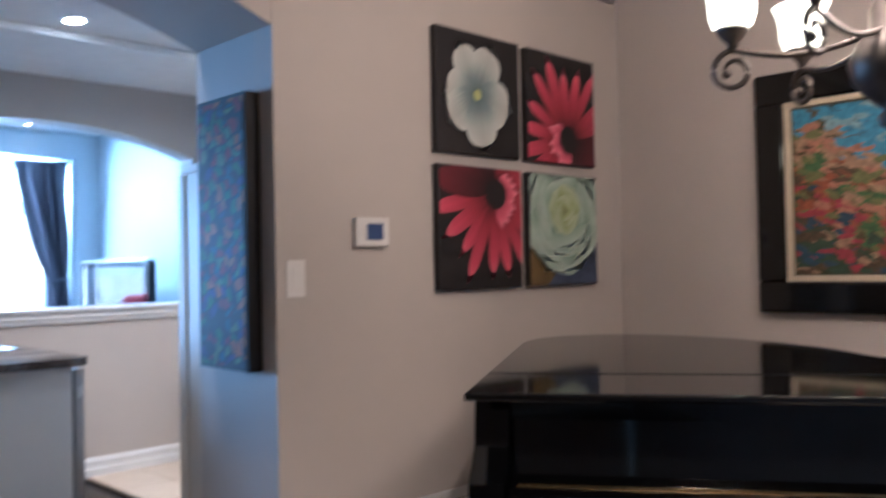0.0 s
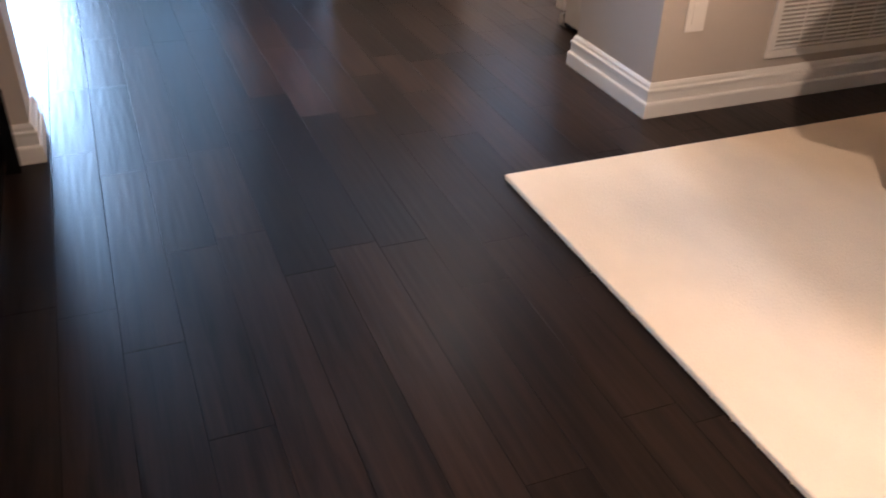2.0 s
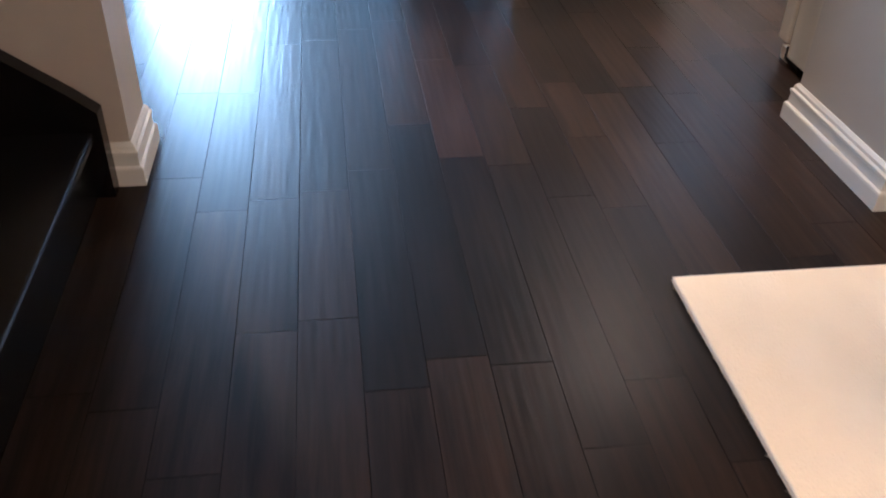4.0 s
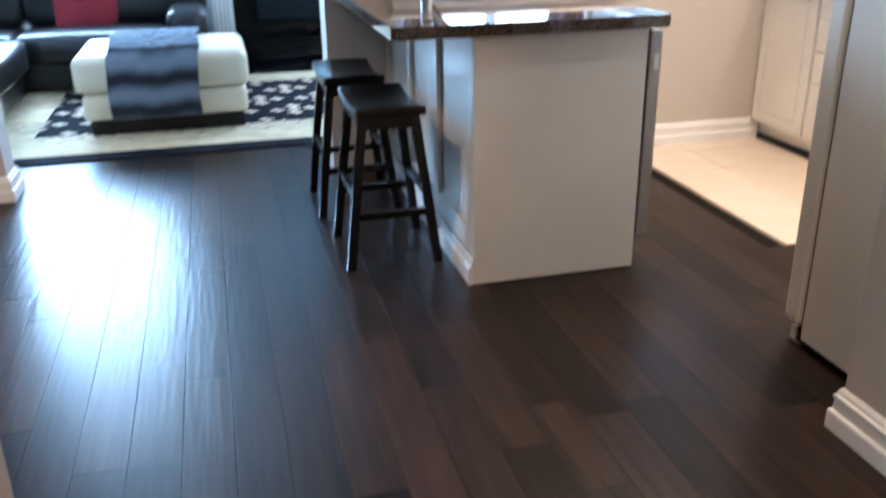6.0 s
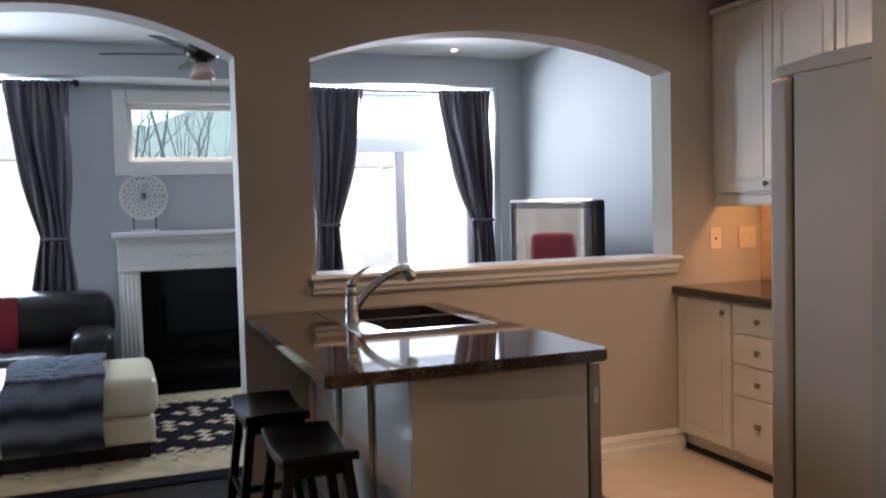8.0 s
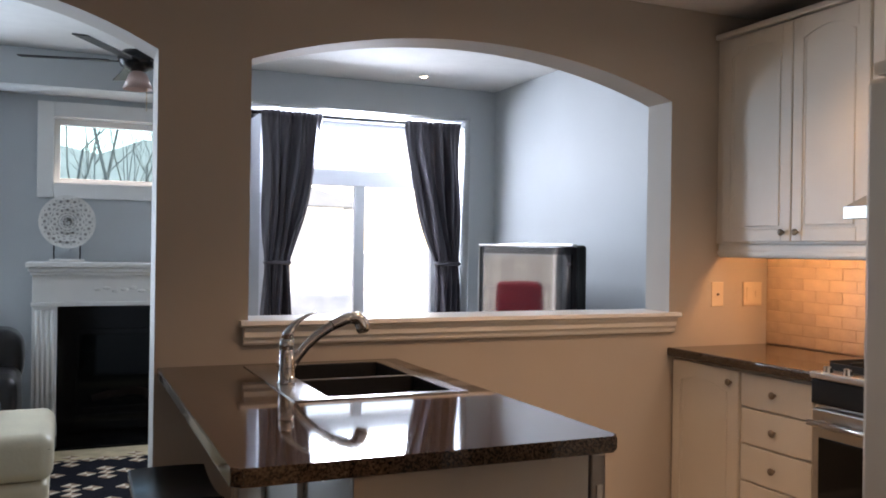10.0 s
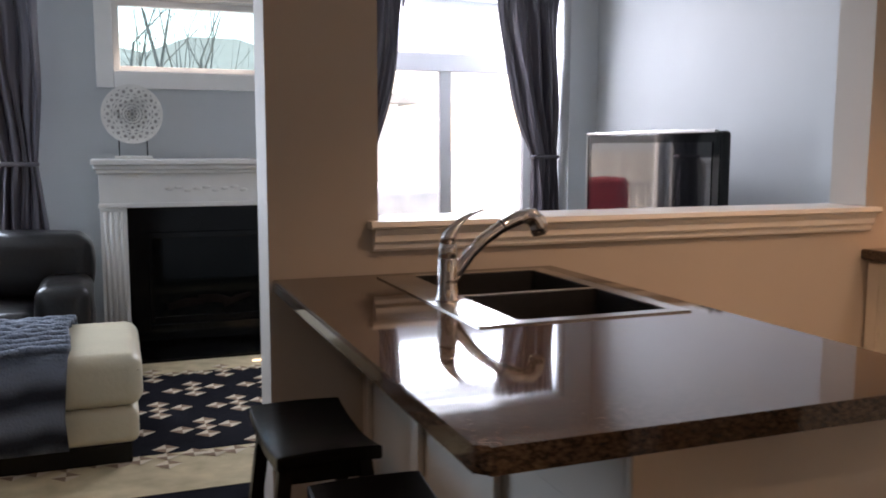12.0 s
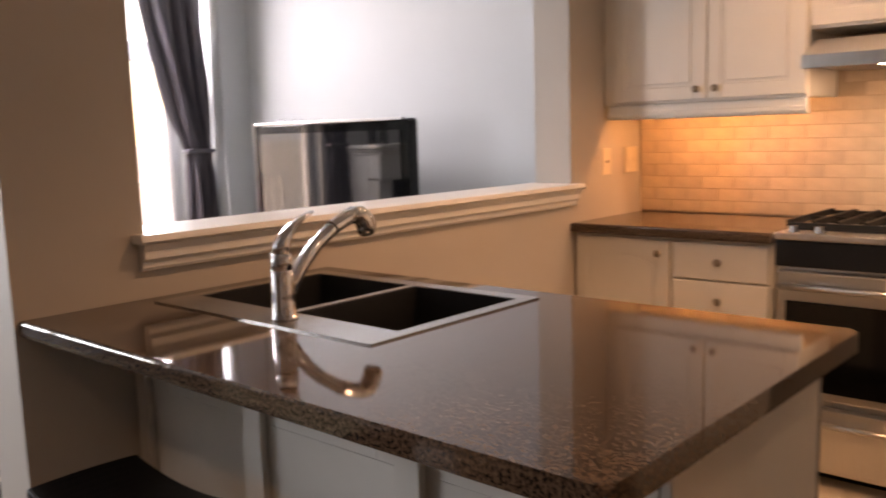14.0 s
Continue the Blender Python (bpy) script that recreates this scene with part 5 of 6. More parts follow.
M_BLUEPAINT = mat("slate_blue_paint", (0.04, 0.055, 0.10), 0.55, vary=0.5, scale=14)


def petal(bm, cx, cz, a, r0, r1, w, y, lim, blunt=0.7):
    """One painted petal, a leaf shape clipped to the canvas, with its own length and width coordinates."""
    n, m = 12, 4
    uvl = bm.loops.layers.uv.new("UVMap")
    rows = []
    for k in range(n + 1):
        u = k / n
        if blunt < 0.6:
            h = w * max(0.0, 1 - abs(2 * u ** 1.35 - 1) ** 2.4) ** 0.5
        else:
            h = w * math.sin(math.pi * min(0.985, u * 0.90 + 0.08)) ** blunt
        row = []
        for q in range(-m, m + 1):
            v = q / m
            r = r0 + (r1 - r0) * (u - 0.10 * u * v * v)
            x = cx + r * math.cos(a) - h * v * math.sin(a)
            z = cz + r * math.sin(a) + h * v * math.cos(a)
            row.append((bm.verts.new((min(max(x, -lim), lim), y, min(max(z, -lim), lim))), (u, v)))
        rows.append(row)
    for p, q in zip(rows, rows[1:]):
        for k in range(2 * m):
            four = (p[k], p[k + 1], q[k + 1], q[k])
            f = bm.faces.new([v for v, _ in four])
            for lp, (_, c) in zip(f.loops, four):
                lp[uvl].uv = c
    return bm


def flower_canvas(at, kind, label):
    """A square canvas print, 0.5 m, facing -y."""
    c = thing("flower_canvas", label, "painting", at, group="flower canvases on the dining wall")
    h = 0.246
    part("canvas", mbox(-h, h, -0.035, -0.001, -h, h, 0.004), M_CANVASBLACK, c)
    lim = h - 0.004
    if kind in ("daisy_low", "daisy_high"):
        low = kind == "daisy_low"
        cx, cz = (0.080, 0.140) if low else (0.040, -0.135)
        rnd = random.Random(3 if low else 5)
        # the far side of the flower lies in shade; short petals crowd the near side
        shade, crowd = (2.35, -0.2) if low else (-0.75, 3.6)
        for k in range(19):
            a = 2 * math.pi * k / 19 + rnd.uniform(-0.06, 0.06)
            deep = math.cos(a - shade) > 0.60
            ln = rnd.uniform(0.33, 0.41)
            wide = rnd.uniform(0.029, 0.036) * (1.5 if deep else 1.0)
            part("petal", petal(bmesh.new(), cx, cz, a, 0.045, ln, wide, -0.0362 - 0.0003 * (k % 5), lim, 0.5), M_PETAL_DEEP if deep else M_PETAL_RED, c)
        for k in range(9):
            a = crowd + (k - 4) * 0.27
            part("inner_petal", petal(bmesh.new(), cx, cz, a, 0.045, rnd.uniform(0.11, 0.15), 0.024, -0.0380 - 0.0002 * (k % 3), lim), M_PETAL_PINK, c)
        bm = bmesh.new()
        bmesh.ops.create_circle(bm, cap_ends=True, segments=24, radius=0.062, matrix=Matrix.Translation((cx, -0.0392, cz)) @ Matrix.Rotation(math.pi / 2, 4, "X"))
        part("flower_eye", bm, M_CANVASBLACK, c)
    elif kind == "pansy":
        px, pz = -0.020, -0.005
        for k, (a, r, w) in enumerate(((116, 0.235, 0.075), (64, 0.235, 0.085), (184, 0.195, 0.100), (216, 0.210, 0.085), (-14, 0.215, 0.100), (-80, 0.235, 0.092))):
            part("petal", petal(bmesh.new(), px, pz, radians(a), 0.0, r, w, -0.0362 - 0.0004 * k, lim, 0.55), M_PETAL_WHITE, c)
        bm = bmesh.new()
        bmesh.ops.create_circle(bm, cap_ends=True, segments=16, radius=0.022, matrix=Matrix.Translation((px, -0.0392, pz)) @ Matrix.Rotation(math.pi / 2, 4, "X"))
        part("flower_eye", bm, M_YELLOW, c)
    else:
        bm = bmesh.new()
        bm.faces.new([bm.verts.new(p) for p in ((-lim, -0.0360, -lim), (-0.05, -0.0360, -lim), (-lim, -0.0360, 0.02))])
        part("ochre_ground", bm, M_OCHRE, c)
        bm = bmesh.new()
        bm.faces.new([bm.verts.new(p) for p in ((-0.12, -0.0361, -lim), (lim, -0.0361, -lim), (lim, -0.0361, -0.06), (0.05, -0.0361, -0.08))])
        part("blue_leaf", bm, M_BLUEPAINT, c)
        rnd = random.Random(9)
        rx, rz, layer = 0.0, 0.085, 0
        # rings of broad petals, each ring smaller and in front of the last
        for radius, count in ((0.30, 6), (0.255, 5), (0.21, 5), (0.165, 4), (0.12, 4), (0.08, 3), (0.05, 3)):
            for k in range(count):
                a = 2 * math.pi * k / count + radius * 21 + rnd.uniform(-0.15, 0.15)
                r = radius * rnd.uniform(0.92, 1.06)
                part("petal", petal(bmesh.new(), rx, rz, a, 0.0, r, r * 0.70, -0.0364 - 0.00012 * layer, lim, 0.5), M_ROSE_IN if radius < 0.13 else M_ROSE_OUT, c)
                layer += 1
    return c


WY = 1.619
flower_canvas((2.285, WY, 1.985), "pansy", "square canvas of a white pansy on black")
flower_canvas((2.825, WY, 1.985), "daisy_high", "square canvas of a red daisy on black, hung higher")
flower_canvas((2.285, WY, 1.445), "daisy_low", "square canvas of a red daisy on black, hung lower")
flower_canvas((2.825, WY, 1.445), "rose", "square canvas of a pale green rose")

th = thing("thermostat", "white wall thermostat with a blue display", "thermostat", (1.715, WY, 1.42))
part("case", mbox(-0.075, 0.075, -0.028, -0.001, -0.052, 0.052, 0.006), M_WHITEPLASTIC, th)
part("display", mbox(-0.03, 0.045, -0.031, -0.0285, -0.028, 0.03, 0.001), M_SCREEN, th)
plate("light_switch", "white plastic rocker switch on the dining wall", (1.395, WY, 1.26), 0.074, 0.125, "y", [(0, 0.034, 0.07)])
plate("wall_outlet", "white plastic wall outlet above the skirting", (1.45, WY, 0.345), 0.074, 0.125, "y", [(0, 0.034, 0.07)])

vent = thing("return_vent", "white louvred return-air grille above the skirting", "vent", (2.12, WY, 0.29))
bm = bmesh.new()
for a, b, c, d in ((-0.35, 0.35, -0.135, -0.105), (-0.35, 0.35, 0.105, 0.135), (-0.35, -0.32, -0.105, 0.105), (0.32, 0.35, -0.105, 0.105)):
    box(bm, a, b, -0.014, -0.001, c, d, 0.003)
part("frame", bm, M_TRIM, vent)
# the backing's grey-brown stands for the shade between the slats
part("backing", mbox(-0.32, 0.32, -0.003, -0.001, -0.105, 0.105), mat("vent_gap_shade", (0.30, 0.27, 0.23), 0.9), vent)
for k in range(14):
    z = -0.098 + k * 0.0151
    bm = mbox(-0.319, 0.319, -0.011, -0.0035, z - 0.0035, z + 0.0045)
    part("slat", bm, M_TRIM, vent)
for k in range(5):
    part("divider", mbox(-0.215 + k * 0.107 - 0.003, -0.215 + k * 0.107 + 0.003, -0.0125, -0.0112, -0.104, 0.104), M_TRIM, vent)

# tall canvas on the return wall, seen edge-on from the dining room
def mosaic_mat(name):
    """Patches of jewel colours between dark brush lines, under a satin varnish."""
    m = bpy.data.materials.new(name)
    m.use_nodes = True
    n, l = m.node_tree.nodes, m.node_tree.links
    b = n["Principled BSDF"]
    tc = n.new("ShaderNodeTexCoord")
    warp = n.new("ShaderNodeTexNoise")
    warp.inputs["Scale"].default_value = 14
    l.new(tc.outputs["Object"], warp.inputs[0])
    mixv = n.new("ShaderNodeVectorMath")
    mixv.operation = "MULTIPLY_ADD"
    mixv.inputs[1].default_value = (0.0, 0.07, 0.07)
    l.new(warp.outputs["Color"], mixv.inputs[0])
    l.new(tc.outputs["Object"], mixv.inputs[2])
    cell, edge = n.new("ShaderNodeTexVoronoi"), n.new("ShaderNodeTexVoronoi")
    edge.feature = "DISTANCE_TO_EDGE"
    for v in (cell, edge):
        v.inputs["Scale"].default_value = 27
        l.new(mixv.outputs[0], v.inputs[0])
    sep = n.new("ShaderNodeSeparateColor")
    l.new(cell.outputs["Color"], sep.inputs[0])
    r = n.new("ShaderNodeValToRGB")
    r.color_ramp.interpolation = "CONSTANT"
    e = r.color_ramp.elements
    e[0].position, e[0].color = 0.0, (0.012, 0.012, 0.016, 1)
    e[1].position, e[1].color = 0.22, (0.15, 0.016, 0.014, 1)
    for p, c in ((0.36, (0.24, 0.072, 0.018)), (0.48, (0.035, 0.085, 0.030)), (0.62, (0.085, 0.11, 0.05)), (0.72, (0.035, 0.025, 0.085)), (0.82, (0.020, 0.060, 0.085)), (0.92, (0.11, 0.010, 0.022))):
        e.new(p).color = (*c, 1)
    l.new(sep.outputs[0], r.inputs[0])
    line = n.new("ShaderNodeMapRange")
    line.inputs["From Min"].default_value, line.inputs["From Max"].default_value = 0.02, 0.12
    l.new(edge.outputs["Distance"], line.inputs[0])
    mx = n.new("ShaderNodeMix")
    mx.data_type = "RGBA"
    mx.inputs["A"].default_value = (0.008, 0.008, 0.010, 1)
    l.new(line.outputs[0], mx.inputs["Factor"])
    l.new(r.outputs[0], mx.inputs["B"])
    l.new(mx.outputs["Result"], b.inputs["Base Color"])
    b.inputs["Roughness"].default_value = 0.55
    b.inputs["Specular IOR Level"].default_value = 0.22
    bp = n.new("ShaderNodeBump")
    bp.inputs["Strength"].default_value = 0.4
    bp.inputs["Distance"].default_value = 0.004
    l.new(warp.outputs[0], bp.inputs["Height"])
    l.new(bp.outputs[0], b.inputs["Normal"])
    return m


M_ABSTRACT = mosaic_mat("jewel_colour_paint")
tall = thing("tall_painting", "tall narrow abstract canvas in a black box frame", "painting", (1.319, 1.86, 1.4215))
part("frame", mbox(-0.056, -0.001, -0.16, 0.16, -0.467, 0.467, 0.003), M_BLACK, tall)
part("canvas", mbox(-0.0585, -0.0565, -0.146, 0.146, -0.453, 0.453), M_ABSTRACT, tall, "jewel-coloured patches between dark lines")

# large framed picture on the east wall
M_GARDEN = painted_mat("garden_ground_paint", [(0.3, (0.03, 0.045, 0.025)), (0.5, (0.10, 0.085, 0.045)), (0.7, (0.06, 0.055, 0.03))], 9, 1.2)
STROKES = {"sky_blue": (0.06, 0.23, 0.38), "pale_cloud": (0.20, 0.32, 0.36), "sand": (0.30, 0.19, 0.10), "peach": (0.34, 0.15, 0.085), "olive": (0.13, 0.14, 0.04), "leaf_green": (0.05, 0.12, 0.035), "moss": (0.03, 0.06, 0.03), "rose_red": (0.27, 0.030, 0.045), "rust": (0.25, 0.075, 0.025), "deep_blue": (0.02, 0.055, 0.09), "umber": (0.07, 0.045, 0.02)}
big = thing("framed_painting", "garden oil painting in a wide black frame with a gilt fillet", "painting", (RIGHT + 0.009, 0.28, 1.575))
hw, hh = 0.62, 0.505
bm = bmesh.new()
for a, b, c, d in ((-hw, hw, -hh, -hh + 0.13), (-hw, hw, hh - 0.13, hh), (-hw, -hw + 0.12, -hh + 0.13, hh - 0.13), (hw - 0.12, hw, -hh + 0.13, hh - 0.13)):
    box(bm, -0.05, -0.001, a, b, c, d, 0.010)
part("frame", bm, M_BLACKGLOSS, big)
bm = bmesh.new()
for a, b, c, d in ((-hw + 0.12, hw - 0.12, -hh + 0.13, -hh + 0.155), (-hw + 0.12, hw - 0.12, hh - 0.155, hh - 0.13), (-hw + 0.12, -hw + 0.145, -hh + 0.155, hh - 0.155), (hw - 0.145, hw - 0.12, -hh + 0.155, hh - 0.155)):
    box(bm, -0.042, -0.001, a, b, c, d, 0.003)
part("fillet", bm, mat("pale_gilt", (0.62, 0.54, 0.38), 0.4, 0.2), big, "pale gilt fillet")
part("canvas", mbox(-0.022, -0.002, -hw + 0.146, hw - 0.146, -hh + 0.156, hh - 0.156), M_GARDEN, big)
brush = random.Random(21)
strokes = {k: bmesh.new() for k in STROKES}
BANDS = [(0.80, ("sky_blue", "sky_blue", "sky_blue", "pale_cloud")), (0.64, ("olive", "sky_blue", "sand", "peach", "olive")), (0.42, ("leaf_green", "olive", "sand", "peach", "rust", "umber", "olive")), (0.20, ("moss", "leaf_green", "olive", "rust", "rose_red", "peach", "deep_blue")), (-1.0, ("moss", "rose_red", "deep_blue", "moss", "umber", "sand", "umber"))]
bw2, bh2 = hw - 0.152, hh - 0.162
for k in range(1700):
    y, z = brush.uniform(-bw2, bw2), brush.uniform(-bh2, bh2)
    share = (z + bh2) / (2 * bh2) + 0.12 * math.sin(y * 9 + 1) + brush.uniform(-0.04, 0.04)
    names = next(names for lim_, names in BANDS if share > lim_)
    # neighbouring strokes share a colour, as brushed-in clumps
    clump = 0.5 + 0.9 * noise.noise(Vector((y * 9, z * 13, 2.0))) + brush.uniform(-0.16, 0.16)
    kind = names[min(len(names) - 1, max(0, int(clump * len(names))))]
    ln, wd = brush.uniform(0.018, 0.048), brush.uniform(0.008, 0.017)
    a = radians(18 + brush.uniform(-26, 26))
    d = -0.0224 - 0.0000012 * k
    tgt = strokes[kind]
    pts = []
    for u, v in ((-1, 0), (-0.6, -0.8), (0.5, -1), (1, -0.2), (0.7, 0.8), (-0.5, 1)):
        yy, zz = y + u * ln * math.cos(a) - v * wd * math.sin(a), z + u * ln * math.sin(a) + v * wd * math.cos(a)
        pts.append(tgt.verts.new((d, min(max(yy, -bw2), bw2), min(max(zz, -bh2), bh2))))
    tgt.faces.new(pts)
for kind, bm in strokes.items():
    tagged(part("brush_strokes", bm, mat(kind + "_oil_paint", STROKES[kind], 0.5, vary=0.35, scale=40, bump=0.3, bscale=220), big), kind="stuff")

# ---------------------------------------------------------------- grand piano
PIANO_TURN = 34.0
piano = thing("grand_piano", "polished black baby grand piano with closed lid", "piano", (1.16, 0.59, 0.0), turn=PIANO_TURN)
# local x runs to the tail, local y to the player's left; the lid's front edge is at x = 0
LID = [(0.0, 0.02), (1.30, 0.02), (1.46, -0.02), (1.58, -0.12), (1.64, -0.26), (1.64, -0.42), (1.56, -0.60), (1.42, -0.76), (1.25, -0.90), (1.05, -1.00), (0.82, -1.07), (0.62, -1.17), (0.48, -1.32), (0.44, -1.46), (0.0, -1.46)]
part("lid", prism(bmesh.new(), LID, 0.982, 1.002, bevel=0.006), M_BLACKGLOSS, piano)
part("lid_fold", mbox(0.355, 0.359, -1.455, 0.015, 1.0022, 1.0035), M_BLACK, piano)
RIM = [(0.30, -0.01)] + [(a - 0.025, min(-0.01, b + 0.02)) for a, b in LID[1:-2]] + [(0.43, -1.43), (0.30, -1.43)]
part("rim", prism(bmesh.new(), RIM, 0.66, 0.981), M_BLACKGLOSS, piano)
part("key_bed", mbox(0.085, 0.50, -1.47, 0.03, 0.61, 0.72, 0.010), M_BLACKGLOSS, piano)
part("fallboard", prism(bmesh.new(), [(0.13, 0.721), (0.299, 0.721), (0.299, 0.90), (0.27, 0.90), (0.25, 0.76), (0.15, 0.75), (0.13, 0.74)], -1.38, -0.06, "y"), M_BLACKGLOSS, piano)
part("front_panel", mbox(0.24, 0.269, -1.43, -0.01, 0.901, 0.981), M_BLACKGLOSS, piano)
for y0, y1 in ((-1.47, -1.385), (-0.055, 0.03)):
    bm = bmesh.new()
    prism(bm, [(0.09, 0.721), (0.299, 0.721), (0.299, 0.98), (0.22, 0.98), (0.19, 0.84), (0.12, 0.79), (0.09, 0.77)], y0, y1, "y")
    part("key_cheek", bm, M_BLACKGLOSS, piano)
part("fall_hinge", mbox(0.158, 0.17, -1.36, -0.08, 0.7515, 0.7575), M_BRASS, piano, "long brass hinge")
for x, y in ((0.52, -0.075), (0.52, -1.33), (1.32, -0.40)):
    bm = bmesh.new()
    cyl(bm, (x, y, 0.13), (x, y, 0.612), 0.042, 0.082, 4)
    bmesh.ops.rotate(bm, cent=(x, y, 0), matrix=Matrix.Rotation(radians(45), 3, "Z"), verts=bm.verts)
    leg = part("leg", bm, M_EBONYLEG, piano)
    part("brass_cap", cyl(bmesh.new(), (x, y, 0.070), (x, y, 0.129), 0.027, 0.035, 12), M_BRASS, leg, "brass ferrule")
    part("caster", cyl(bmesh.new(), (x - 0.012, y, 0.046), (x + 0.012, y, 0.046), 0.026, n=16), M_BLACK, leg)
part("pedal_lyre", mbox(0.36, 0.40, -0.80, -0.66, 0.10, 0.61, 0.008), M_BLACKGLOSS, piano)
for k in range(3):
    part("pedal", mbox(0.22, 0.38, -0.78 + k * 0.04, -0.76 + k * 0.04, 0.085, 0.098, 0.003), M_BRASS, piano)

bench = thing("piano_bench", "black piano bench with a padded leather seat", "bench", (1.62, 0.08, 0.0), turn=PIANO_TURN)
part("cushion", puffy(-0.17, 0.17, -0.38, 0.38, 0.44, 0.50, 0.025, 0.012), M_LEATHER, bench, smooth=True)
part("frame", mbox(-0.16, 0.16, -0.37, 0.37, 0.38, 0.439, 0.005), M_BLACKGLOSS, bench)
for x in (-0.13, 0.13):
    for y in (-0.34, 0.34):
        part("leg", cyl(bmesh.new(), (x, y, 0.021), (x, y, 0.38), 0.020, 0.030, 4), M_BLACKGLOSS, bench)

shag = thing("cream_rug", "cream wool rug with fringed edge under the piano", "rug", (0, 0, 0))
part("body", mbox(0.665, 3.10, -2.2, 1.355, 0.001, 0.020, 0.006, 3), M_RUG, shag)
bm = bmesh.new()
random.seed(7)
for k in range(2600):
    u, a, b = random.random(), random.uniform(-0.008, 0.008), random.uniform(-0.008, 0.008)
    h, out = 0.005 + 0.012 * random.random(), 0.002 + 0.007 * random.random()
    if k % 5 < 3:
        y = -2.2 + 3.55 * u
        tri = ((0.674, y - 0.003, 0.003), (0.674, y + 0.003, 0.003), (0.668 - out + a * 0.4, y + b, h))
    else:
        x = 0.67 + 2.42 * u
        tri = ((x - 0.003, 1.346, 0.003), (x + 0.003, 1.346, 0.003), (x + a, 1.352 + out + b * 0.4, h))
    bm.faces.new([bm.verts.new(p) for p in tri])
tagged(part("fringe", bm, M_RUG, shag), kind="stuff")

# ---------------------------------------------------------------- chandelier
CH = (1.825, -0.105, 1.815)
ch = thing("chandelier", "aged bronze chandelier with frosted glass shades, lit", "chandelier", CH)
part("stem", lathe(bmesh.new(), [(0.006, -0.232), (0.020, -0.222), (0.026, -0.20), (0.014, -0.185), (0.040, -0.165), (0.078, -0.12), (0.088, -0.075), (0.070, -0.035), (0.042, 0.0), (0.036, 0.05), (0.016, 0.09), (0.014, 0.34), (0.03, 0.37), (0.012, 0.40)], 20), M_BRONZE, ch, smooth=True)
part("chain", cyl(bmesh.new(), (0, 0, 0.40), (0, 0, 0.780), 0.006, n=8), M_BRONZE, ch)
part("ceiling_rose", lathe(bmesh.new(), [(0.02, 0.745), (0.065, 0.770), (0.07, 0.783)], 20), M_BRONZE, ch)
AR = 0.335
for k in range(6):
    a = radians(-5 + 60 * k)
    ca, sa = math.cos(a), math.sin(a)
    # one bar: out of the hub in a shallow sag, over the top and down into a scroll
    prof = []
    for i in range(14):
        u = i / 13
        prof.append((0.03 + (AR - 0.03) * u, -0.006 - 0.030 * math.sin(u * math.pi) - 0.008 * u))
    for i in range(1, 27):
        t = i / 26
        th_ = radians(90 - 470 * t)
        rr = 0.052 * (1 - 0.66 * t)
        prof.append((AR + rr * math.cos(th_), -0.066 + rr * math.sin(th_)))
    bm = bmesh.new()
    tube(bm, [(r * ca, r * sa, z) for r, z in prof], [0.0075] * 30 + [0.0075 - 0.0005 * i for i in range(len(prof) - 30)], 8)
    arm = part("arm", bm, M_BRONZE, ch, smooth=True)
    bm = bmesh.new()
    bmesh.ops.create_uvsphere(bm, u_segments=10, v_segments=6, radius=0.011, matrix=Matrix.Translation((prof[-1][0] * ca, prof[-1][0] * sa, prof[-1][1])))
    part("scroll_bead", bm, M_BRONZE, arm, smooth=True)
    c = (AR * ca, AR * sa, -0.012)
    part("lamp_cup", lathe(bmesh.new(), [(0.010, 0.0), (0.013, 0.012), (0.030, 0.030), (0.038, 0.042), (0.040, 0.048), (0.034, 0.048)], 16, c), M_BRONZE, arm, smooth=True)
    part("shade", lathe(bmesh.new(), [(0.032, 0.044), (0.046, 0.055), (0.054, 0.08), (0.056, 0.115), (0.062, 0.145), (0.072, 0.165), (0.066, 0.165), (0.05, 0.12), (0.045, 0.07)], 20, c), M_BULB, arm, "lit frosted glass shade", smooth=True)
lamp("chandelier_glow", "POINT", Matrix.Translation((CH[0], CH[1], CH[2] + 0.24)), 7.0, (1.0, 0.62, 0.34), size=0.16)

# unseen ceiling lamp, added to light the rug and throw the piano's shadow
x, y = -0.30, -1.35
pot = thing("pot_lamp", "unseen recessed ceiling lamp added to light the dining-room rug", "lamp", (x, y, 2.60), group="recessed lamps in the dining room")
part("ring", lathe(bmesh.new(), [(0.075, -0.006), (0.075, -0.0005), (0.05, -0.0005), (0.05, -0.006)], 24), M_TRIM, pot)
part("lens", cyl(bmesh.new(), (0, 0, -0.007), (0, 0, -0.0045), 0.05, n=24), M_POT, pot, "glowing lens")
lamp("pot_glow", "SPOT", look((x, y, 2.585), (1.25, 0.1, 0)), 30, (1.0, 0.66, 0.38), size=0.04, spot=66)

# dark wooden staircase climbing beside the pillar
stair = thing("staircase", "dark stained wooden staircase with a skirt board", "staircase", (0, 0, 0), kind="structure")
for k in range(6):
    xr, zt = -0.685 - 0.26 * k, 0.19 * (k + 1)
    part("riser", mbox(xr - 0.018, xr, 0.74, 1.835, zt - 0.19 if k == 0 else zt - 0.189, zt - 0.031), M_BLACKWOOD, stair)
    part("tread", mbox(xr - 0.278, xr + 0.028, 0.72, 1.835, zt - 0.03, zt, 0.010, 3), M_BLACKWOOD, stair)
part("skirt_board", prism(bmesh.new(), [(-0.640, 0.0), (-0.640, 0.235), (-0.70, 0.285), (-2.25, 1.42), (-2.25, 0.9), (-0.95, 0.0)], 1.837, 1.886, "y"), M_BLACKWOOD, stair)
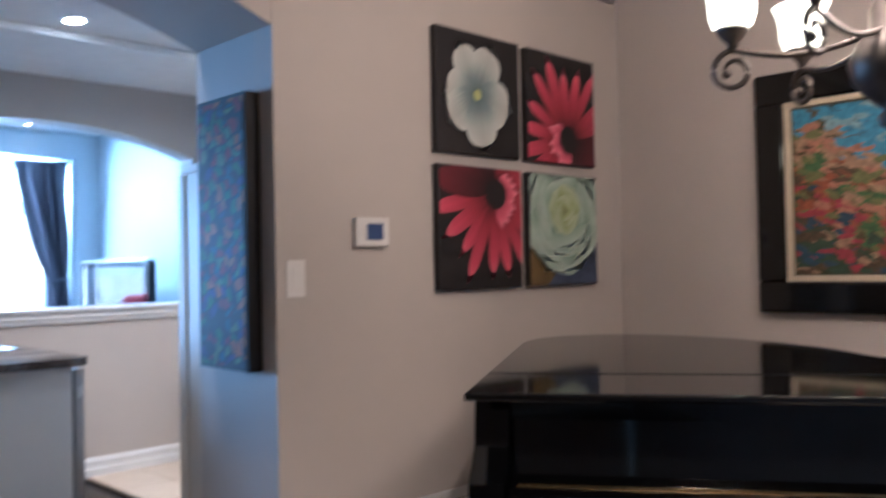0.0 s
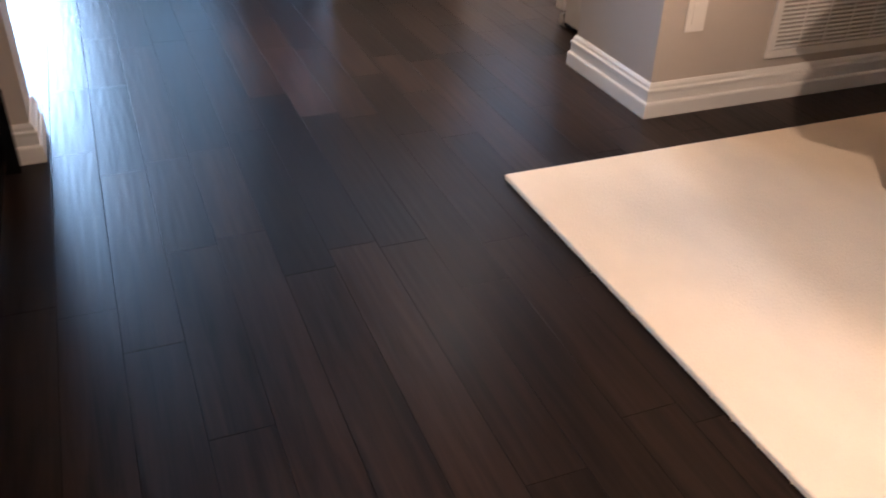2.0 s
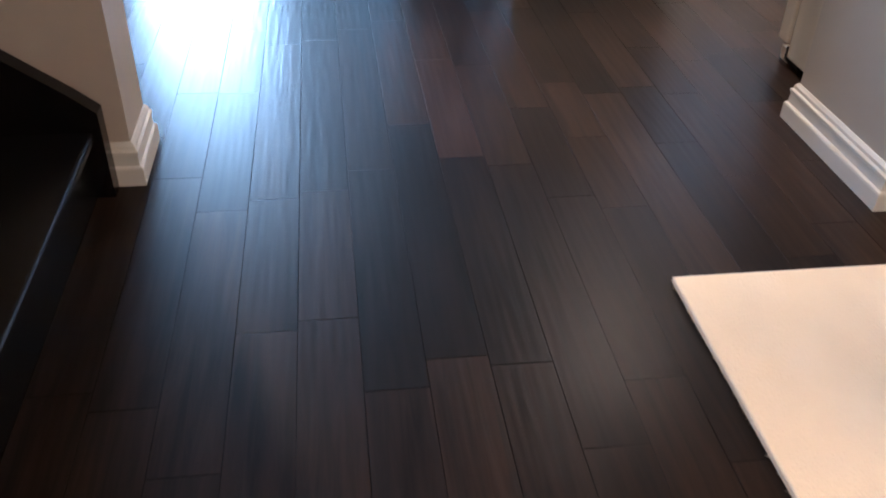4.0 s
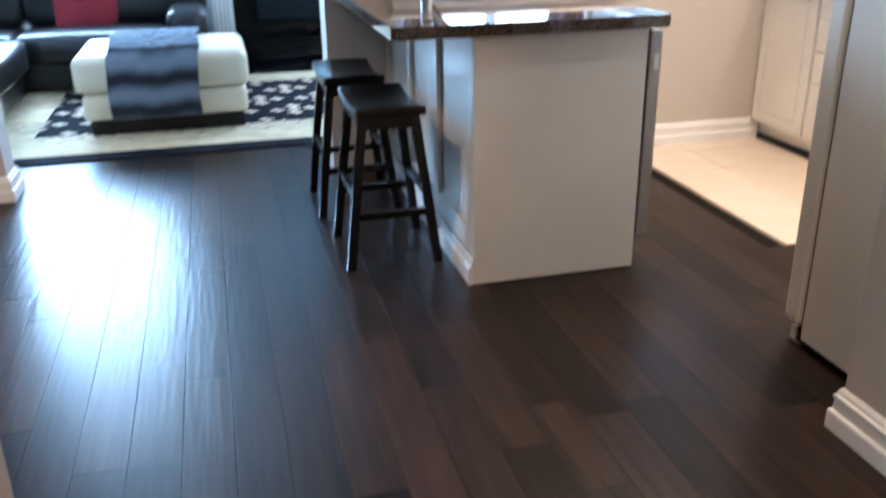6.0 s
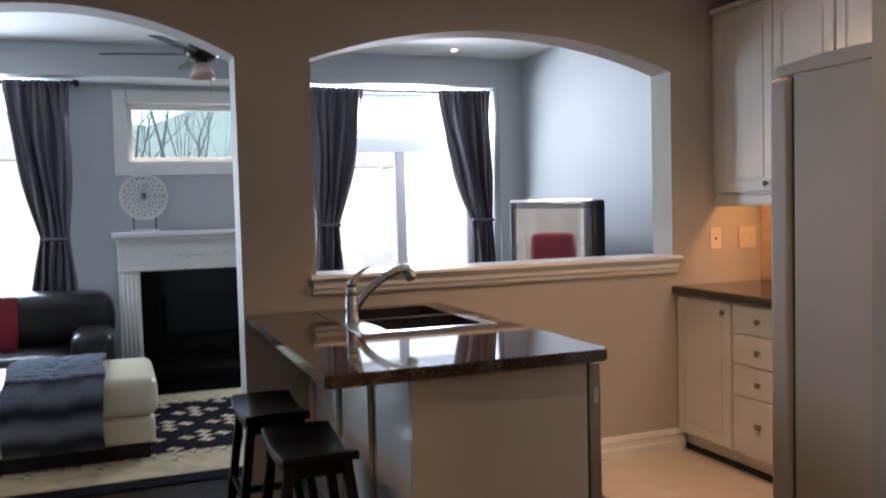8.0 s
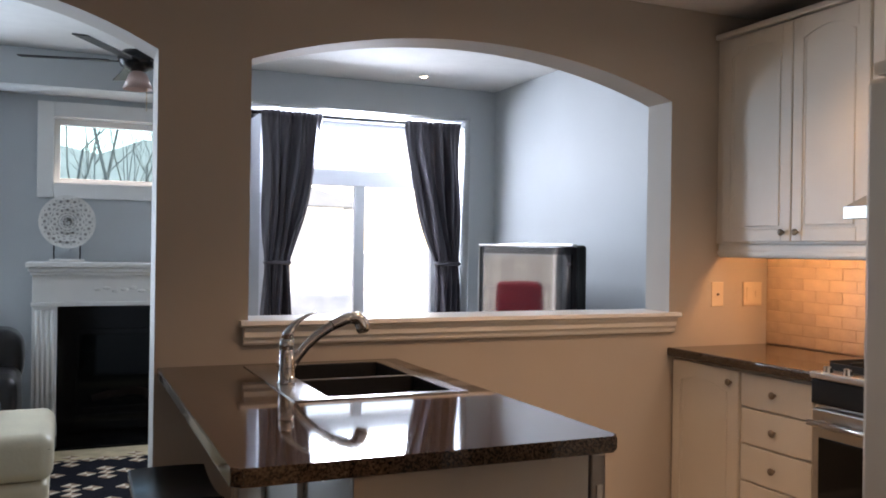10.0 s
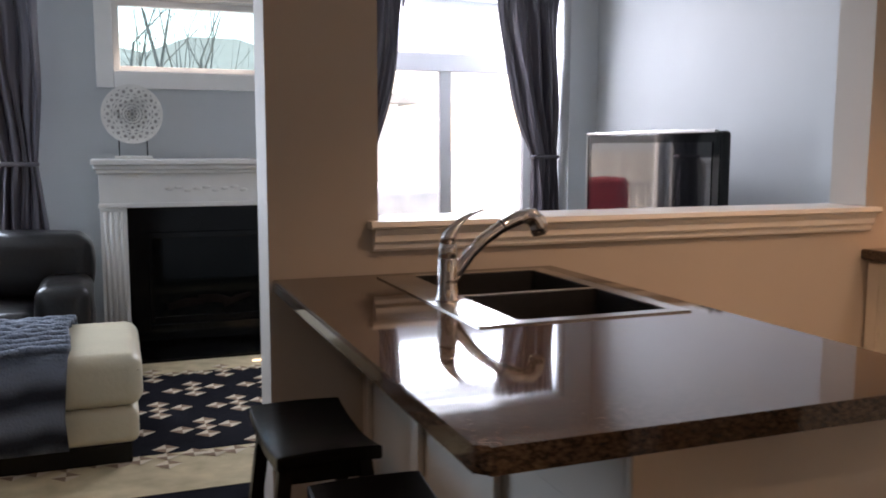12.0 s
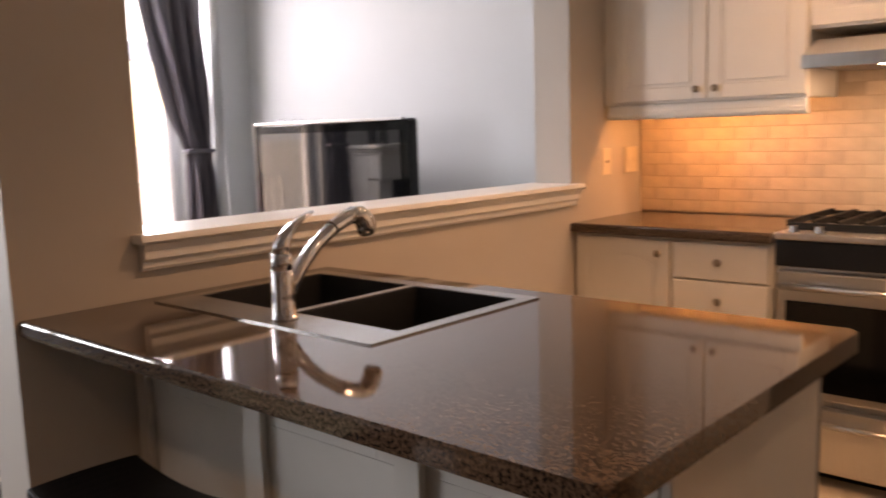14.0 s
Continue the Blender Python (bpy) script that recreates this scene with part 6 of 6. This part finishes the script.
part("closed_side", prism(bmesh.new(), [(-0.705, 0.0), (-0.705, 0.155), (-2.24, 1.10), (-2.24, 0.0)], 0.745, 0.765, "y"), M_BLACKWOOD, stair)

# ---------------------------------------------------------------- outside
structure("ground", prism(bmesh.new(), [(-300, FAR + 0.24), (300, FAR + 0.24), (300, 500), (-300, 500)], -0.62, -0.60), M_GRASS, "winter lawn behind the house")
deck = thing("wooden_deck", "weathered wooden deck outside the patio door", "deck", (0, 0, 0))
for k in range(22):
    y = FAR + 0.27 + k * 0.145
    part("board", mbox(-0.6, 5.2, y, y + 0.138, -0.10, -0.06), M_DECK, deck)
part("joists", mbox(-0.55, 5.15, FAR + 0.30, FAR + 3.4, -0.60, -0.102), M_DECK, deck)
rail = thing("deck_railing", "pale wooden deck railing", "railing", (0, 0, 0))
part("top_rail", mbox(-0.6, 5.2, 11.44, 11.52, 0.84, 0.88), M_DECK, rail)
for k in range(46):
    x = -0.55 + k * 0.125
    part("baluster", mbox(x - 0.017, x + 0.017, 11.462, 11.498, -0.06, 0.839), M_DECK, rail)
fence = thing("garden_fence", "warm cedar board fence", "fence", (0, 0, -0.60))
for k in range(90):
    x = -6 + k * 0.155
    part("board", mbox(x, x + 0.145, 16.0, 16.022, 0.0, 1.85 + 0.02 * math.sin(k * 3.1)), M_FENCE, fence)
grill = thing("covered_grill", "barbecue under a grey cloth cover on the deck", "grill", (2.35, 9.6, -0.06))
part("cover", puffy(-0.42, 0.42, -0.28, 0.28, 0.0, 1.02, 0.09, 0.05), M_COVER, grill, smooth=True)

chair = thing("patio_chair", "bright red padded patio chair on the deck", "chair", (0.75, 10.6, -0.06), turn=30)
part("seat", puffy(-0.28, 0.28, -0.28, 0.28, 0.32, 0.44, 0.04), M_RED, chair, smooth=True)
part("backrest", puffy(-0.28, 0.28, 0.22, 0.34, 0.40, 1.02, 0.05), M_RED, chair, smooth=True)
for x in (-0.25, 0.25):
    for y in (-0.24, 0.28):
        part("leg", mbox(x - 0.015, x + 0.015, y - 0.015, y + 0.015, 0.0, 0.34), M_BLACK, chair)


def house(at, w, d, hgt, rise, label):
    h = thing("neighbour_house", label, "house", at, group="neighbouring houses")
    part("wall", mbox(-w / 2, w / 2, 0, d, 0, hgt), M_HOUSE, h)
    bm = bmesh.new()
    e = 0.5
    b = [bm.verts.new(p) for p in ((-w / 2 - e, -e, hgt), (w / 2 + e, -e, hgt), (w / 2 + e, d + e, hgt), (-w / 2 - e, d + e, hgt))]
    t0, t1 = bm.verts.new((-w / 2 + d * 0.42, d / 2, hgt + rise)), bm.verts.new((w / 2 - d * 0.42, d / 2, hgt + rise))
    bm.faces.new(b[::-1])
    bm.faces.new((b[0], b[1], t1, t0))
    bm.faces.new((b[1], b[2], t1))
    bm.faces.new((b[2], b[3], t0, t1))
    bm.faces.new((b[3], b[0], t0))
    part("roof", bm, M_ROOF, h)
    return h


house((2.7, 23.0, -0.6), 8.0, 8.0, 3.0, 1.9, "pale rendered house with a grey hipped roof beyond the garden")
house((-3.4, 24.0, -0.6), 16.0, 14.0, 3.3, 1.95, "wide pale house with a low grey roof beyond the garden")


def bare_tree(at, height, seed):
    rnd = random.Random(seed)
    t = thing("bare_tree", "leafless winter tree with many thin branches", "tree", at, group="bare trees in the garden")
    trunk, crown = bmesh.new(), bmesh.new()

    def grow(bm, p, d, length, r, depth):
        pts, rad = [p], [r]
        q = p.copy()
        for i in range(4):
            d = (d + Vector((rnd.uniform(-0.16, 0.16), rnd.uniform(-0.16, 0.16), rnd.uniform(-0.03, 0.12)))).normalized()
            q = q + d * length / 4
            pts.append(q.copy())
            rad.append(r * (1 - 0.14 * (i + 1)))
        tube(bm, pts, rad, 5)
        if depth:
            for k in range(rnd.randint(3, 4)):
                i = rnd.randint(1, 4)
                nd = (d + Vector((rnd.uniform(-0.8, 0.8), rnd.uniform(-0.8, 0.8), rnd.uniform(0.0, 0.6)))).normalized()
                grow(crown, pts[i], nd, length * rnd.uniform(0.5, 0.75), rad[i] * 0.6, depth - 1)

    grow(trunk, Vector((0, 0, 0)), Vector((rnd.uniform(-0.1, 0.1), 0, 1)), height * 0.6, 0.045, 3)
    part("trunk", trunk, M_BARK, t)
    part("crown", crown, M_BARK, t)
    return t


for k, (x, y, hgt) in enumerate(((-0.1, 14.0, 5.6), (0.75, 13.2, 6.0), (1.35, 14.6, 5.2), (-0.9, 15.0, 5.8), (0.35, 15.4, 6.2))):
    bare_tree((x, y, -0.6), hgt, 20 + k)

# ---------------------------------------------------------------- floors, laid last
floor = structure("floor", mbox(-3.4, 3.6, -3.0, FAR, -0.06, -0.012), M_GAP, "dark stained hand-scraped hardwood floor")
tilebase = structure("floor_tiled", mbox(1.955, 2.80, 3.245, FRONT, -0.0115, -0.002), M_GROUT, "cream tiled floor in front of the cabinets")
random.seed(11)
PW = 0.128


def board_mesh(w, ln):
    bm = bmesh.new()
    c = 0.0006
    lo = [bm.verts.new(p) for p in ((0, 0, -0.011), (w, 0, -0.011), (w, ln, -0.011), (0, ln, -0.011))]
    mid = [bm.verts.new(p) for p in ((0, 0, -c), (w, 0, -c), (w, ln, -c), (0, ln, -c))]
    hi = [bm.verts.new(p) for p in ((c, c, 0), (w - c, c, 0), (w - c, ln - c, 0), (c, ln - c, 0))]
    bm.faces.new(hi)
    for k in range(4):
        j = (k + 1) % 4
        bm.faces.new((lo[k], lo[j], mid[j], mid[k])).material_index = 1
        bm.faces.new((mid[k], mid[j], hi[j], hi[k])).material_index = 1
    return bm


LENGTHS = [0.38, 0.52, 0.68, 0.84, 1.02]
SHARED = {(ln, red): mesh_of("plank", board_mesh(PW - 0.0005, ln - 0.0005), M_REDBOARD if red else M_FLOOR) for ln in LENGTHS for red in (0, 1)}
for me in SHARED.values():
    me.materials.append(M_GAP)
rest = bmesh.new()
X0 = 0.208
made = 0
for c in range(-29, 28):
    x = X0 + c * PW
    if x < -3.4 or x + PW > 3.6:
        continue
    y = 1.967 if c == 0 else -3.0 - random.random() * 0.6
    spans = []
    if c == 0:
        spans.append((1.967, 0.68, True))
        up, dn = 1.967 + 0.68, 1.967
        while dn > -3.0:
            ln = random.choice(LENGTHS)
            dn -= ln
            spans.append((dn, ln, False))
        y = up
    while y < FAR:
        ln = random.choice(LENGTHS)
        spans.append((y, ln, c == 1 and 2.3 < y + ln / 2 < 2.9 and random.random() < 0.8))
        y += ln
    for y0, ln, red in spans:
        y1 = y0 + ln
        if y0 < -3.0 or y1 > FAR + 0.2:
            y0, y1 = max(y0, -3.0), min(y1, FAR + 0.1)
            if y1 - y0 < 0.02:
                continue
        elif -1.15 < x < 1.30 and 0.2 < y0 < 4.4 and made < 290 and (x + PW < 1.955 or y1 < 3.245):
            ob = new("plank", SHARED[(ln, int(red))])
            ob.location = (x, y0, random.uniform(-0.0001, 0.0001))
            ob.parent = floor
            made += 1
            continue
        if x + PW > 1.955 and y1 > 3.245 and y0 < FRONT:
            if y0 < 3.245 - 0.05:
                y1 = 3.243
            elif y1 > FRONT + 0.2:
                y0 = FRONT + 0.01
            else:
                continue
        w, ln2, cc = PW - 0.0005, y1 - y0 - 0.0005, 0.0006
        v = [rest.verts.new((x + a, y0 + b, z)) for a, b, z in ((0, 0, -0.011), (w, 0, -0.011), (w, ln2, -0.011), (0, ln2, -0.011), (0, 0, -cc), (w, 0, -cc), (w, ln2, -cc), (0, ln2, -cc), (cc, cc, 0), (w - cc, cc, 0), (w - cc, ln2 - cc, 0), (cc, ln2 - cc, 0))]
        rest.faces.new(v[8:12])
        for k in range(4):
            j = (k + 1) % 4
            rest.faces.new((v[k], v[j], v[4 + j], v[4 + k])).material_index = 1
            rest.faces.new((v[4 + k], v[4 + j], v[8 + j], v[8 + k])).material_index = 1
beyond = part("planks_beyond", rest, M_FLOOR, floor)
beyond.data.materials.append(M_GAP)
tagged(beyond, kind="stuff")

TS = 0.327
tile_me = mesh_of("tile", mbox(0.0015, TS - 0.0015, 0.0015, TS - 0.0015, -0.0018, 0.003, 0.0015, 1), M_TILE)
for i in range(3):
    for j in range(5):
        x, y = 1.957 + i * TS, 3.247 + j * TS
        if x + TS > 2.96 or y + TS > FRONT + 0.18:
            continue
        sx, sy = min(1.0, (2.795 - x) / TS), min(1.0, (FRONT - 0.002 - y) / TS)
        ob = new("tile", tile_me)
        ob.location, ob.scale = (x, y, 0), (sx, sy, 1)
        ob.parent = tilebase

# stone tiles behind the range
splash = structure("backsplash", mbox(RIGHT - 0.008, RIGHT - 0.001, 2.5, FRONT - 0.002, 0.914, 1.68), M_STONEGROUT, "tumbled stone tiled splashback")
bw, bh = 0.152, 0.0545
brick_me = mesh_of("tile", mbox(-0.0026, 0.0, 0.001, bw - 0.001, 0.001, bh - 0.001, 0.001, 1), M_SPLASH)
for r in range(14):
    z = 0.916 + r * bh
    for k in range(16):
        y = 2.432 + k * bw - (bw / 2 if r % 2 else 0)
        if y < 2.5 or y > FRONT - 0.03:
            continue
        if z > 1.40 and y + bw > 3.835:
            continue
        ob = new("tile", brick_me)
        ob.location = (RIGHT - 0.0082, y, z)
        if y + bw > FRONT - 0.004:
            ob.scale = (1, (FRONT - 0.004 - y) / bw, 1)
        ob.parent = splash
